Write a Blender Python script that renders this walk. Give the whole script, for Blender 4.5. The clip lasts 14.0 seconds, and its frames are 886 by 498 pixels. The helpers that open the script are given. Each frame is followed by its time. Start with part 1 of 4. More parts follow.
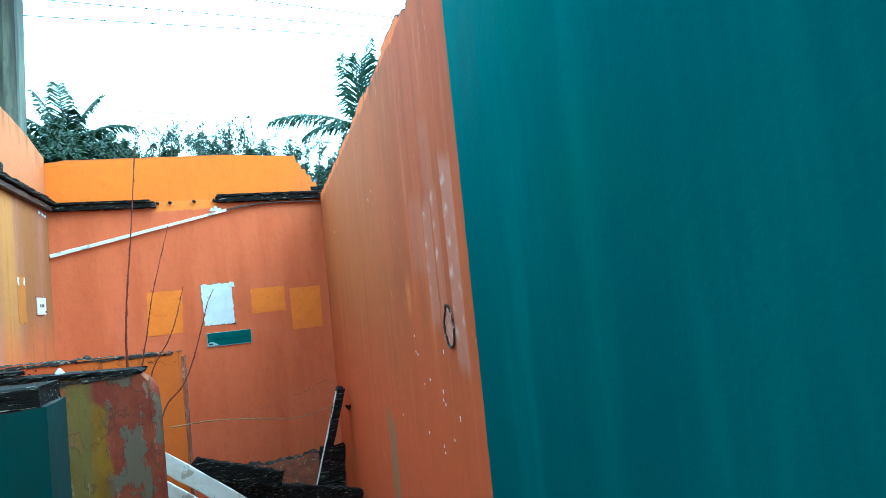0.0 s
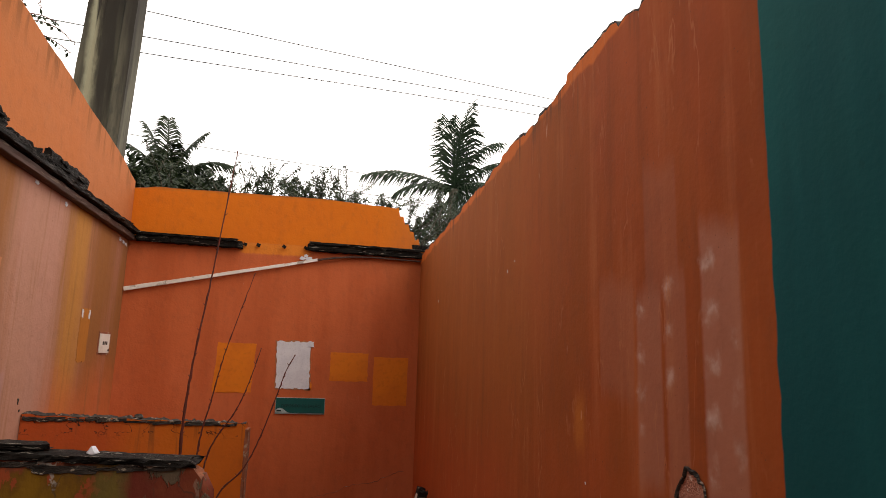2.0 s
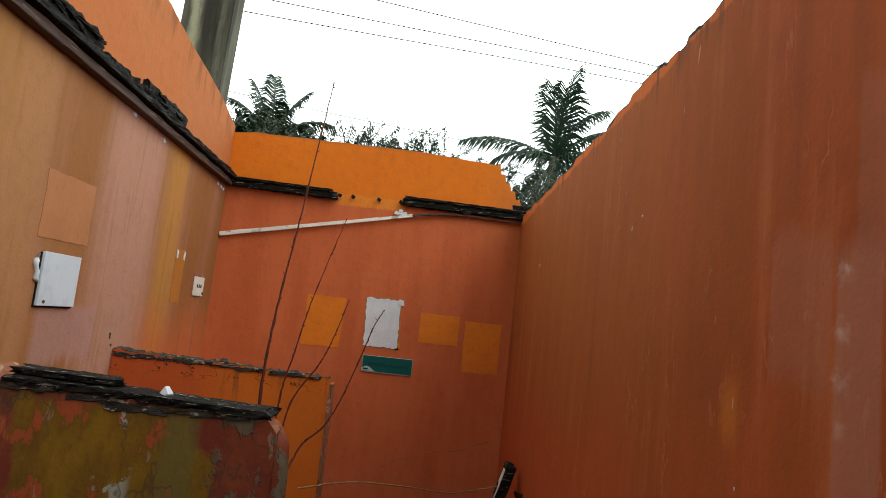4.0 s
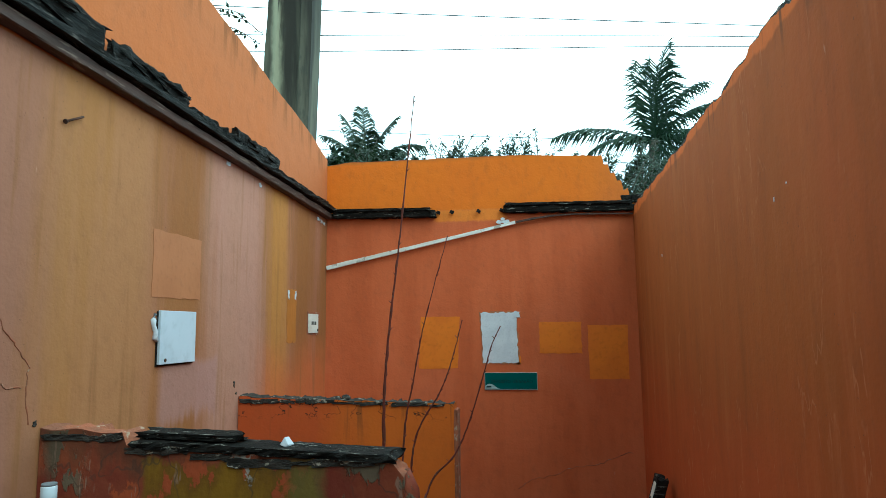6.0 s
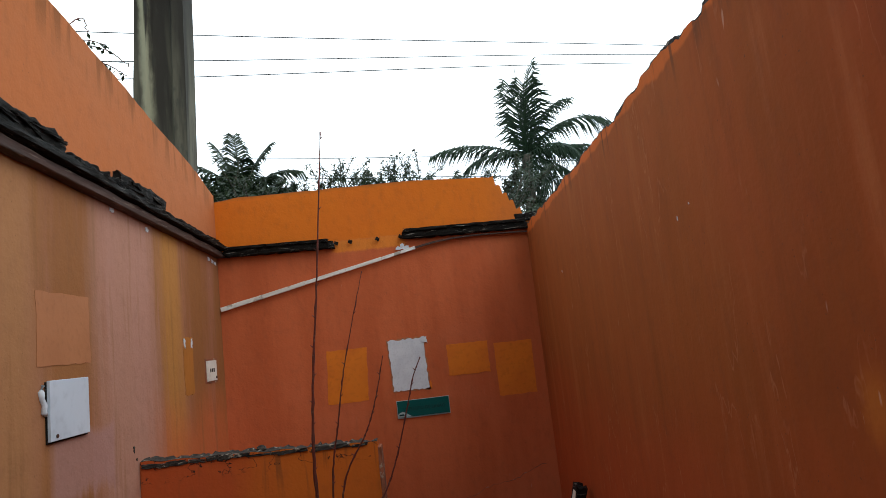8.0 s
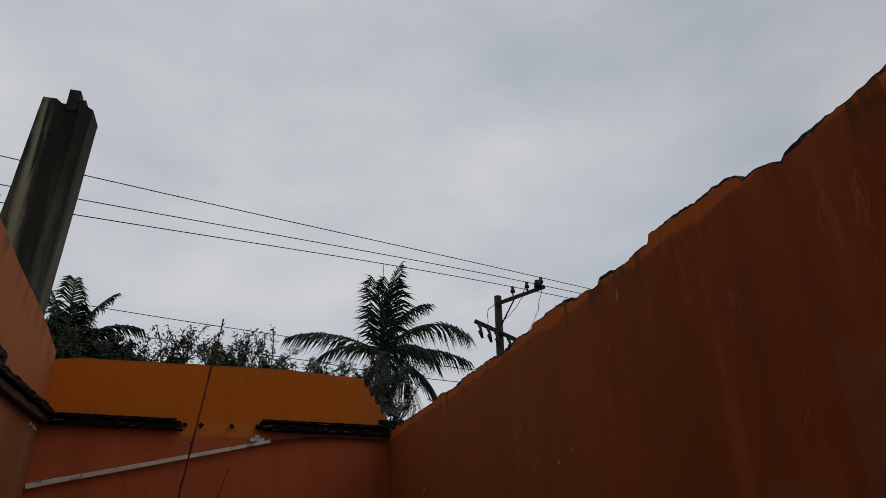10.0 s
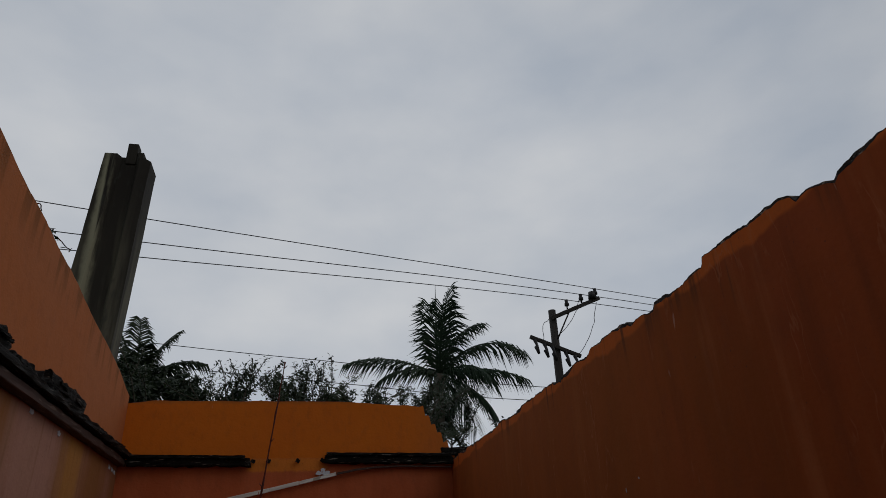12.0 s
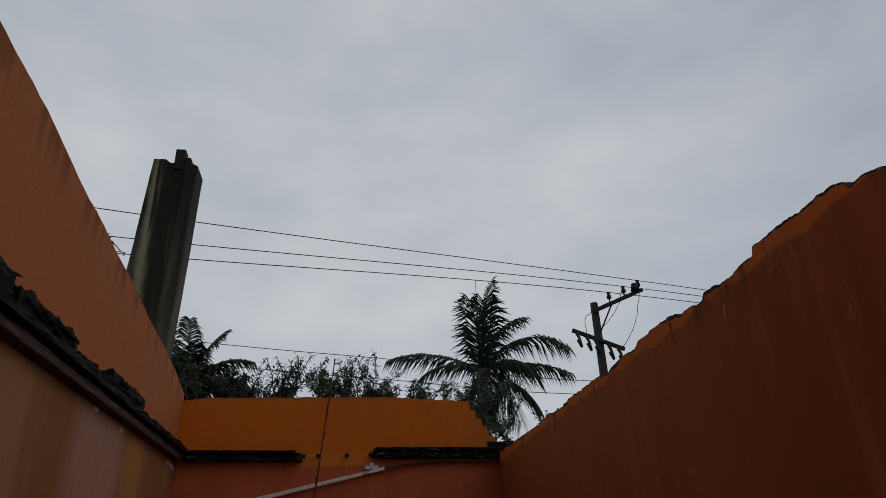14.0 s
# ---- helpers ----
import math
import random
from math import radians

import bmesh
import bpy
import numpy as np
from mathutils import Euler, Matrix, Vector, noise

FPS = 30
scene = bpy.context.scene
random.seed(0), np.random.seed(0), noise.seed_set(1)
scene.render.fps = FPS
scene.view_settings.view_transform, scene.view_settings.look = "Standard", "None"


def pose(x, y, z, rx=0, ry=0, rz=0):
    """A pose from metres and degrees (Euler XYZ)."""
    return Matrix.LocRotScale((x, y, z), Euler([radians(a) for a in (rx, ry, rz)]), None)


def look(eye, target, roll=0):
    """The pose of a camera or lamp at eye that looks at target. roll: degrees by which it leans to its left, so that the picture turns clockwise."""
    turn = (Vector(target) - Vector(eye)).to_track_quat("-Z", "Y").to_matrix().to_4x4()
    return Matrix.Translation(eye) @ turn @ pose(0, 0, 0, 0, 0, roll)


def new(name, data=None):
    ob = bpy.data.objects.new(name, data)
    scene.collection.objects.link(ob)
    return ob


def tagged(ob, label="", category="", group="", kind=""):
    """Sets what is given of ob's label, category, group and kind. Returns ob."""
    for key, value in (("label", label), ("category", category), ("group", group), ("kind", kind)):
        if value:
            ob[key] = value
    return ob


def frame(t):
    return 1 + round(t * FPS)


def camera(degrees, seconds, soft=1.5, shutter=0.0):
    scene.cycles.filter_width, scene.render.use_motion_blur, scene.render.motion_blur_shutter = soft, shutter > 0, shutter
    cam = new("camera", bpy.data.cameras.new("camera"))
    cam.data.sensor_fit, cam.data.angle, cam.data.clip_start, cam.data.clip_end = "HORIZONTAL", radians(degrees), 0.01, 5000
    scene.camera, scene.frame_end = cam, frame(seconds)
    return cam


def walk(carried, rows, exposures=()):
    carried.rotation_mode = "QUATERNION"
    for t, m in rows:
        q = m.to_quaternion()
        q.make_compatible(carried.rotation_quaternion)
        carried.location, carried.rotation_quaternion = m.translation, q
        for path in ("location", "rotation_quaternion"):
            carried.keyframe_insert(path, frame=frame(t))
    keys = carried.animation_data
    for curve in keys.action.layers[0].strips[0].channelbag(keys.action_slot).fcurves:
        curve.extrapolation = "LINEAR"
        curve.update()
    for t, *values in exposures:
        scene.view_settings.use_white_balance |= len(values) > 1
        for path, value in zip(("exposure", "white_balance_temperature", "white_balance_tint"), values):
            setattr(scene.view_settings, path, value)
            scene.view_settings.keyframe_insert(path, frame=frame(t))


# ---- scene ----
cam = camera(69.3, 14.0, soft=0.8)
PATH = [
    (0, (1.398, -2.642, 1.6), (1.948, -0.723, 1.724), -5.8),
    (0.5, (1.419, -2.297, 1.69), (2.065, -0.421, 1.943), -10.0),
    (1, (1.431, -2.134, 1.77), (1.957, -0.228, 2.071), -5.9),
    (1.5, (1.315, -1.963, 1.699), (1.687, -0.016, 1.968), -2.0),
    (2, (1.277, -1.949, 1.721), (1.618, -0.008, 2.061), 1.8),
    (2.5, (1.271, -1.905, 1.708), (1.517, 0.055, 2.022), 3.8),
    (3, (1.228, -1.85, 1.688), (1.408, 0.122, 1.978), 10.2),
    (5.5, (1.35, -1.468, 1.697), (1.156, 0.512, 1.898), -2.3),
    (6, (1.262, -1.511, 1.715), (0.998, 0.456, 1.961), -0.7),
    (6.5, (1.244, -1.511, 1.712), (0.944, 0.453, 1.935), -0.3),
    (7, (1.286, -1.492, 1.706), (0.956, 0.468, 1.925), -5.1),
    (7.5, (1.274, -1.482, 1.74), (1.073, 0.497, 1.95), -8.1),
    (8, (1.144, -1.505, 1.775), (1.253, 0.472, 2.055), -6.5),
    (8.5, (1.07, -1.527, 1.809), (1.614, 0.343, 2.264), -0.6),
    (9, (1.017, -1.54, 1.816), (1.601, 0.27, 2.435), 0.1),
    (11.5, (0.952, -1.605, 1.875), (1.444, 0.111, 2.777), -1.5),
    (12, (0.955, -1.608, 1.875), (1.368, 0.144, 2.746), -2.7),
    (12.5, (0.975, -1.612, 1.886), (1.49, 0.108, 2.767), -5.3),
    (13, (0.948, -1.635, 1.887), (1.427, 0.066, 2.824), -3.7),
    (13.5, (0.958, -1.632, 1.876), (1.412, 0.103, 2.761), -4.4),
    (14, (0.934, -1.623, 1.87), (1.229, 0.158, 2.733), -2.4),
]
EXPOSURE = [(0.0, 3.1, 4150, -28), (0.6, 2.4, 4650, -20), (1.0, 2.4, 4650, -20), (1.5, 1.7, 6000, -1), (2.0, 1.5, 7700, 18), (3.0, 1.4, 7700, 18), (5.5, 2.12, 4900, -34),
            (6.4, 1.65, 5500, -13), (7.0, 1.65, 5600, -11), (7.6, 1.7, 5850, -8), (8.3, 0.68, 6450, 12), (9.0, -0.2, 6700, 14), (11.5, -0.82, 6500, 13), (14.0, -0.82, 6500, 13)]
walk(cam, [(t, look(eye, target, roll)) for t, eye, target, roll in PATH], EXPOSURE)

# ---- world and sun: overcast tropical daylight ----
world = bpy.data.worlds.new("overcast_sky")
scene.world = world
world.use_nodes = True
wn, wl = world.node_tree.nodes, world.node_tree.links
wn.clear()
w_out = wn.new("ShaderNodeOutputWorld")
w_sky = wn.new("ShaderNodeTexSky")
w_sky.sky_type, w_sky.sun_disc = "NISHITA", False
w_sky.sun_elevation, w_sky.sun_rotation = radians(45), radians(128)
w_bg = wn.new("ShaderNodeBackground")
w_bg.inputs["Strength"].default_value = 0.08
wl.new(w_sky.outputs[0], w_bg.inputs["Color"])
w_tc = wn.new("ShaderNodeTexCoord")
w_map = wn.new("ShaderNodeMapping")
w_map.inputs["Scale"].default_value = (1.0, 1.0, 1.9)
wl.new(w_tc.outputs["Generated"], w_map.inputs["Vector"])
w_noise = wn.new("ShaderNodeTexNoise")
w_noise.inputs["Scale"].default_value, w_noise.inputs["Detail"].default_value = 2.6, 5.0
w_noise.inputs["Roughness"].default_value = 0.48
wl.new(w_map.outputs[0], w_noise.inputs["Vector"])
w_ramp = wn.new("ShaderNodeValToRGB")
w_ramp.color_ramp.elements[0].position, w_ramp.color_ramp.elements[0].color = 0.32, (0.62, 0.70, 0.785, 1)
w_ramp.color_ramp.elements[1].position, w_ramp.color_ramp.elements[1].color = 0.72, (0.95, 0.985, 0.99, 1)
wl.new(w_noise.outputs[0], w_ramp.inputs[0])
w_cloud = wn.new("ShaderNodeBackground")
wl.new(w_ramp.outputs[0], w_cloud.inputs["Color"])
# the cloud is thinner and brighter over the palms, duller behind
w_sep = wn.new("ShaderNodeSeparateXYZ")
wl.new(w_tc.outputs["Generated"], w_sep.inputs[0])
w_glow = wn.new("ShaderNodeMapRange")
for i, q in enumerate((-0.6, 0.75, 0.44, 1.16)):
    w_glow.inputs[i + 1].default_value = q
wl.new(w_sep.outputs[1], w_glow.inputs[0])
wl.new(w_glow.outputs[0], w_cloud.inputs["Strength"])
w_mix = wn.new("ShaderNodeMixShader")
w_mix.inputs[0].default_value = 0.9
wl.new(w_bg.outputs[0], w_mix.inputs[1])
wl.new(w_cloud.outputs[0], w_mix.inputs[2])
wl.new(w_mix.outputs[0], w_out.inputs["Surface"])

sun = new("sun", bpy.data.lights.new("sun", "SUN"))
sun.data.energy, sun.data.angle, sun.data.color = 0.5, radians(45), (1.0, 0.96, 0.90)
sun.matrix_world = look((7.0, -5.5, 9), (0, 0, 0))


# ---- materials ----
class Nodes:
    """A node material with short helpers."""

    def __init__(self, name, rough=0.8, metal=0.0):
        self.m = bpy.data.materials.new(name)
        self.m.use_nodes = True
        self.t = self.m.node_tree
        self.b = self.t.nodes["Principled BSDF"]
        self.b.inputs["Roughness"].default_value = rough
        self.b.inputs["Metallic"].default_value = metal
        self.b.inputs["Specular IOR Level"].default_value = 0.3
        self.co = self.t.nodes.new("ShaderNodeTexCoord").outputs["Object"]
        sep = self.t.nodes.new("ShaderNodeSeparateXYZ")
        self.t.links.new(self.co, sep.inputs[0])
        self.x, self.y, self.z = sep.outputs

    def put(self, socket, value):
        if isinstance(value, (int, float)):
            socket.default_value = value
        elif isinstance(value, tuple):
            socket.default_value = (*value, 1) if len(value) == 3 and socket.type == "RGBA" else value
        else:
            self.t.links.new(value, socket)

    def noise(self, scale, stretch=(1, 1, 1), detail=4.0, rough=0.55, shift=(0, 0, 0)):
        mp = self.t.nodes.new("ShaderNodeMapping")
        mp.inputs["Scale"].default_value, mp.inputs["Location"].default_value = stretch, shift
        self.t.links.new(self.co, mp.inputs["Vector"])
        n = self.t.nodes.new("ShaderNodeTexNoise")
        n.inputs["Scale"].default_value, n.inputs["Detail"].default_value, n.inputs["Roughness"].default_value = scale, detail, rough
        self.t.links.new(mp.outputs[0], n.inputs["Vector"])
        return n.outputs[0]

    def cells(self, scale, stretch=(1, 1, 1)):
        mp = self.t.nodes.new("ShaderNodeMapping")
        mp.inputs["Scale"].default_value = stretch
        self.t.links.new(self.co, mp.inputs["Vector"])
        n = self.t.nodes.new("ShaderNodeTexVoronoi")
        n.feature = "DISTANCE_TO_EDGE"
        n.inputs["Scale"].default_value = scale
        self.t.links.new(mp.outputs[0], n.inputs["Vector"])
        return n.outputs[0]

    def step(self, v, lo, hi, a=0.0, b=1.0):
        n = self.t.nodes.new("ShaderNodeMapRange")
        n.interpolation_type = "SMOOTHSTEP"
        self.put(n.inputs[0], v)
        for i, q in enumerate((lo, hi, a, b)):
            n.inputs[i + 1].default_value = q
        return n.outputs[0]

    def math(self, op, a, b):
        n = self.t.nodes.new("ShaderNodeMath")
        n.operation = op
        self.put(n.inputs[0], a)
        self.put(n.inputs[1], b)
        return n.outputs[0]

    def band(self, v, lo, hi, soft):
        return self.math("MULTIPLY", self.step(v, lo - soft, lo + soft), self.step(v, hi - soft, hi + soft, 1.0, 0.0))

    def wob(self, v, n, amount):
        """v pushed about by a noise of 0..1."""
        return self.math("ADD", v, self.math("MULTIPLY", self.math("SUBTRACT", n, 0.5), amount))

    def mix(self, f, a, b):
        n = self.t.nodes.new("ShaderNodeMix")
        n.data_type = "RGBA"
        self.put(n.inputs[0], f)
        self.put(n.inputs[6], a)
        self.put(n.inputs[7], b)
        return n.outputs[2]

    def bump(self, h, strength=0.3, depth=0.01):
        n = self.t.nodes.new("ShaderNodeBump")
        n.inputs["Strength"].default_value, n.inputs["Distance"].default_value = strength, depth
        self.t.links.new(h, n.inputs["Height"])
        self.t.links.new(n.outputs[0], self.b.inputs["Normal"])

    def done(self, colour):
        self.put(self.b.inputs["Base Color"], colour)
        return self.m


def plaster_bump(k, strength=0.25):
    fine = k.noise(90, detail=3)
    coarse = k.noise(9, detail=5)
    k.bump(k.math("ADD", k.math("MULTIPLY", fine, 0.25), coarse), strength, 0.012)


def worn(k, c, dark=(0.10, 0.05, 0.03), pale=(0.58, 0.36, 0.25)):
    """Pin-head specks, fly marks and short pale scratches on old paint."""
    speck = k.math("MULTIPLY", k.step(k.noise(130, detail=1), 0.71, 0.75), k.step(k.noise(7, detail=3), 0.5, 0.6))
    c = k.mix(k.math("MULTIPLY", speck, 0.6), c, dark)
    scratch = k.math("MULTIPLY", k.step(k.noise(60, (1, 1, 0.12), 2), 0.72, 0.76), k.step(k.noise(4, detail=3, shift=(5, 1, 2)), 0.54, 0.62))
    c = k.mix(k.math("MULTIPLY", scratch, 0.5), c, pale)
    grime = k.noise(22, (1, 1, 0.6), 6, 0.7, (1, 8, 3))
    return k.mix(k.math("MULTIPLY", k.step(grime, 0.46, 0.74), 0.17), c, dark)


def rivulets(k, scale, stretch, shift=(0, 0, 0)):
    """Thin wandering lines, as of dried trickles and hair cracks."""
    return k.band(k.noise(scale, stretch, 4, 0.6, shift), 0.494, 0.506, 0.005)


def mat_back_wall():
    k = Nodes("orange_wall_paint", 0.85)
    k.b.inputs["Specular IOR Level"].default_value = 0.15
    st = k.noise(2.6, (2.4, 2.4, 0.35), 6, 0.6)
    big = k.noise(1.6, detail=3)
    fine = k.noise(38, detail=4)
    c = k.mix(k.step(st, 0.35, 0.68), (0.532, 0.128, 0.047), (0.458, 0.103, 0.035))
    c = k.mix(k.math("MULTIPLY", k.step(big, 0.45, 0.7), 0.5), c, (0.553, 0.151, 0.067))
    c = k.mix(k.math("MULTIPLY", k.step(fine, 0.55, 0.75), 0.18), c, (0.384, 0.111, 0.046))
    up = k.step(k.wob(k.z, fine, 0.01), 2.435, 2.445)
    high = k.mix(k.math("MULTIPLY", k.step(big, 0.4, 0.75), 0.6), (0.650, 0.164, 0.013), (0.607, 0.139, 0.016))
    high = k.mix(k.math("MULTIPLY", k.step(st, 0.55, 0.8), 0.3), high, (0.479, 0.136, 0.022))
    gap = k.math("MULTIPLY", k.band(k.x, 0.69, 1.13, 0.02), k.band(k.wob(k.z, fine, 0.03), 2.37, 2.44, 0.008))
    c = k.mix(up, c, high)
    c = k.mix(gap, c, (0.661, 0.200, 0.030))
    edge = k.step(k.wob(k.z, st, 0.05), 2.745, 2.785)
    c = k.mix(k.math("MULTIPLY", edge, 0.55), c, (0.179, 0.085, 0.034))
    drip = k.math("MULTIPLY", k.step(k.noise(9, (3, 3, 0.12), 4), 0.62, 0.75), k.step(k.z, 0.6, 2.4))
    c = k.mix(k.math("MULTIPLY", drip, 0.22), c, (0.320, 0.111, 0.037))
    # darker and browner towards the high-x corner, fading out lower down
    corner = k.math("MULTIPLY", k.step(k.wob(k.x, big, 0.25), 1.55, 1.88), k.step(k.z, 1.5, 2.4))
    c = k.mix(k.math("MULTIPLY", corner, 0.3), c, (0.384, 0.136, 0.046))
    plaster_bump(k, 0.4)
    return k.done(worn(k, c))


def mat_left_wall():
    k = Nodes("faded_orange_wall_paint", 0.85)
    k.b.inputs["Specular IOR Level"].default_value = 0.15
    st = k.noise(2.4, (1, 1.6, 0.16), 5, 0.58)
    st2 = k.noise(9, (1, 2.2, 0.12), 4, shift=(0, 3, 0))
    big = k.noise(1.3, detail=4)
    fine = k.noise(45, detail=4)
    c = k.mix(k.step(st, 0.40, 0.60), (0.277, 0.110, 0.037), (0.331, 0.137, 0.079))
    mauve = k.band(k.wob(k.y, st2, 0.30), 0.88, 1.42, 0.12)
    ochre = k.band(k.wob(k.y, st2, 0.22), 1.48, 1.72, 0.09)
    c = k.mix(k.math("MULTIPLY", k.step(k.wob(k.y, st2, 0.3), 0.18, -0.12), 0.8), c, (0.304, 0.140, 0.094))
    c = k.mix(k.math("MULTIPLY", mauve, 0.8), c, (0.44, 0.225, 0.165))
    c = k.mix(k.math("MULTIPLY", ochre, 0.85), c, (0.44, 0.195, 0.045))
    c = k.mix(k.math("MULTIPLY", k.band(k.wob(k.y, st2, 0.1), 0.0, 0.5, 0.1), 0.45), c, (0.40, 0.195, 0.055))
    low = k.math("MULTIPLY", k.step(k.wob(k.z, big, 0.5), 1.75, 1.35), k.step(k.wob(k.y, st2, 0.3), 1.2, 1.6))
    c = k.mix(k.math("MULTIPLY", low, 0.75), c, (0.553, 0.130, 0.042))
    c = k.mix(k.math("MULTIPLY", k.step(st2, 0.55, 0.72), 0.5), c, (0.224, 0.102, 0.038))
    under = k.math("MULTIPLY", k.math("MULTIPLY", k.band(k.wob(k.y, st2, 0.06), 0.56, 0.98, 0.03), k.step(k.wob(k.z, st, 0.3), 1.62, 1.58)), k.step(k.wob(k.z, st2, 0.25), 1.36, 1.42))
    c = k.mix(k.math("MULTIPLY", under, 0.7), c, (0.384, 0.205, 0.181))
    up = k.step(k.z, 2.455, 2.46)
    high = k.mix(k.step(big, 0.35, 0.7), (0.429, 0.140, 0.050), (0.447, 0.132, 0.038))
    drip = k.math("MULTIPLY", k.step(k.noise(10, (1, 1.3, 0.14), 3, shift=(0, 9, 0)), 0.50, 0.60), k.step(k.math("ADD", k.z, k.math("MULTIPLY", k.y, 0.15)), 2.98, 3.17))
    high = k.mix(k.math("MULTIPLY", drip, 0.75), high, (0.215, 0.077, 0.022))
    c = k.mix(up, c, high)
    c = k.mix(k.math("MULTIPLY", k.step(fine, 0.58, 0.75), 0.2), c, (0.268, 0.122, 0.060))
    plaster_bump(k, 0.4)
    return k.done(worn(k, c))


def mat_right_wall():
    k = Nodes("weathered_orange_and_teal_paint", 0.85)
    k.b.inputs["Specular IOR Level"].default_value = 0.12
    st = k.noise(3.4, (1, 1.8, 0.22), 6, 0.6)
    st2 = k.noise(7.5, (1, 1.5, 0.14), 6, 0.62, shift=(0, 7, 0))
    blot = k.noise(4.5, (1, 1, 0.7), 6, 0.65, (2, 2, 2))
    big = k.noise(1.4, detail=4)
    fine = k.noise(55, detail=4)
    c = k.mix(k.step(st, 0.30, 0.72), (0.357, 0.083, 0.020), (0.268, 0.068, 0.016))
    c = k.mix(k.math("MULTIPLY", k.step(blot, 0.42, 0.66), 0.5), c, (0.242, 0.049, 0.013))
    c = k.mix(k.math("MULTIPLY", k.step(big, 0.45, 0.7), 0.5), c, (0.375, 0.086, 0.029))
    c = k.mix(k.math("MULTIPLY", k.step(st2, 0.52, 0.72), 0.5), c, (0.446, 0.144, 0.049))
    c = k.mix(k.math("MULTIPLY", k.step(st2, 0.46, 0.28), 0.5), c, (0.197, 0.052, 0.017))
    far = k.math("MULTIPLY", k.band(k.wob(k.y, st, 0.5), -0.2, 2.3, 0.4), k.step(k.wob(k.z, blot, 0.6), 1.1, 1.9))
    c = k.mix(k.math("MULTIPLY", far, 0.5), c, (0.334, 0.110, 0.023))
    red = k.step(k.wob(k.z, big, 0.9), 1.6, 0.9)
    c = k.mix(k.math("MULTIPLY", red, 0.8), c, (0.465, 0.086, 0.025))
    # pale patch where glue and a fitting came away
    for ya, yb, z0, z1, amount in ((-1.083, -0.98, 1.38, 1.95, 0.7), (-0.93, -0.86, 1.45, 1.89, 0.4), (-0.845, -0.75, 1.50, 1.86, 0.55), (-0.735, -0.575, 1.66, 1.90, 0.28), (-0.91, -0.79, 1.86, 2.10, 0.25)):
        strip = k.math("MULTIPLY", k.band(k.wob(k.y, blot, 0.02), ya, yb, 0.006), k.band(k.wob(k.z, st2, 0.10), z0, z1, 0.03))
        c = k.mix(k.math("MULTIPLY", strip, amount), c, (0.382, 0.169, 0.115))
    for yc, w, z0, z1, phase in ((-1.0, 0.024, 1.42, 1.94, 0.89), (-0.872, 0.016, 1.64, 1.91, 0.21), (-0.764, 0.016, 1.60, 1.87, 0.59), (-1.065, 0.010, 1.45, 1.80, 0.4)):
        beat = k.math("FRACT", k.math("ADD", k.math("MULTIPLY", k.wob(k.z, blot, 0.04), 11.9), phase), 0.0)
        dab = k.math("MULTIPLY", k.math("MULTIPLY", k.band(k.wob(beat, k.noise(30, detail=4), 0.7), 0.30, 0.56, 0.22), k.step(k.noise(21, detail=4), 0.36, 0.60)), k.math("MULTIPLY", k.band(k.wob(k.y, k.noise(26, detail=4), 0.05), yc - w * 0.6, yc + w * 0.6, 0.013), k.band(k.z, z0, z1, 0.02)))
        c = k.mix(k.math("MULTIPLY", dab, 0.85), c, (0.572, 0.428, 0.370))
    yel = k.math("MULTIPLY", k.band(k.wob(k.y, fine, 0.04), -0.48, -0.42, 0.02), k.band(k.wob(k.z, st2, 0.1), 1.52, 1.63, 0.04))
    c = k.mix(k.math("MULTIPLY", yel, 0.5), c, (0.536, 0.173, 0.025))
    # unfaded strip along the broken top, with dark drips
    top = k.step(k.wob(k.math("ADD", k.z, k.math("MULTIPLY", k.y, 0.032)), k.noise(6, (1, 1, 0.4), 3), 0.08), 2.438, 2.452)
    c = k.mix(k.math("MULTIPLY", top, 0.85), c, (0.589, 0.144, 0.025))
    edge = k.math("ADD", k.z, k.math("MULTIPLY", k.y, 0.025))
    drip = k.math("MULTIPLY", k.step(k.noise(13, (1, 1.6, 0.06), 4), 0.55, 0.64), k.step(k.wob(edge, k.noise(6, (1, 1, 0), 2), 0.25), 2.36, 2.50))
    c = k.mix(k.math("MULTIPLY", drip, 0.8), c, (0.09, 0.045, 0.022))
    vein = k.math("MULTIPLY", rivulets(k, 5, (1, 1.5, 0.35)), k.step(blot, 0.48, 0.6))
    c = k.mix(k.math("MULTIPLY", vein, 0.4), c, (0.500, 0.190, 0.082))
    grey = k.math("MULTIPLY", k.math("MULTIPLY", k.band(k.wob(k.y, st, 0.1), 0.05, 0.22, 0.02), k.step(k.wob(k.z, st2, 0.2), 1.12, 1.05)), 0.8)
    c = k.mix(grey, c, (0.232, 0.139, 0.066))
    c = worn(k, c)
    # teal half of the wall
    t = k.mix(k.step(st, 0.38, 0.66), (0.002, 0.066, 0.074), (0.003, 0.092, 0.096))
    t = k.mix(k.math("MULTIPLY", k.step(big, 0.5, 0.75), 0.6), t, (0.005, 0.084, 0.062))
    t = k.mix(k.math("MULTIPLY", k.step(k.wob(k.z, st2, 0.5), 1.9, 2.4), 0.35), t, (0.018, 0.115, 0.115))
    t = k.mix(k.math("MULTIPLY", k.step(fine, 0.64, 0.74), 0.25), t, (0.006, 0.04, 0.045))
    c = k.mix(k.step(k.wob(k.y, k.noise(12, (0, 1, 1), 3), 0.012), -1.155, -1.159), c, t)
    plaster_bump(k, 0.14)
    return k.done(c)


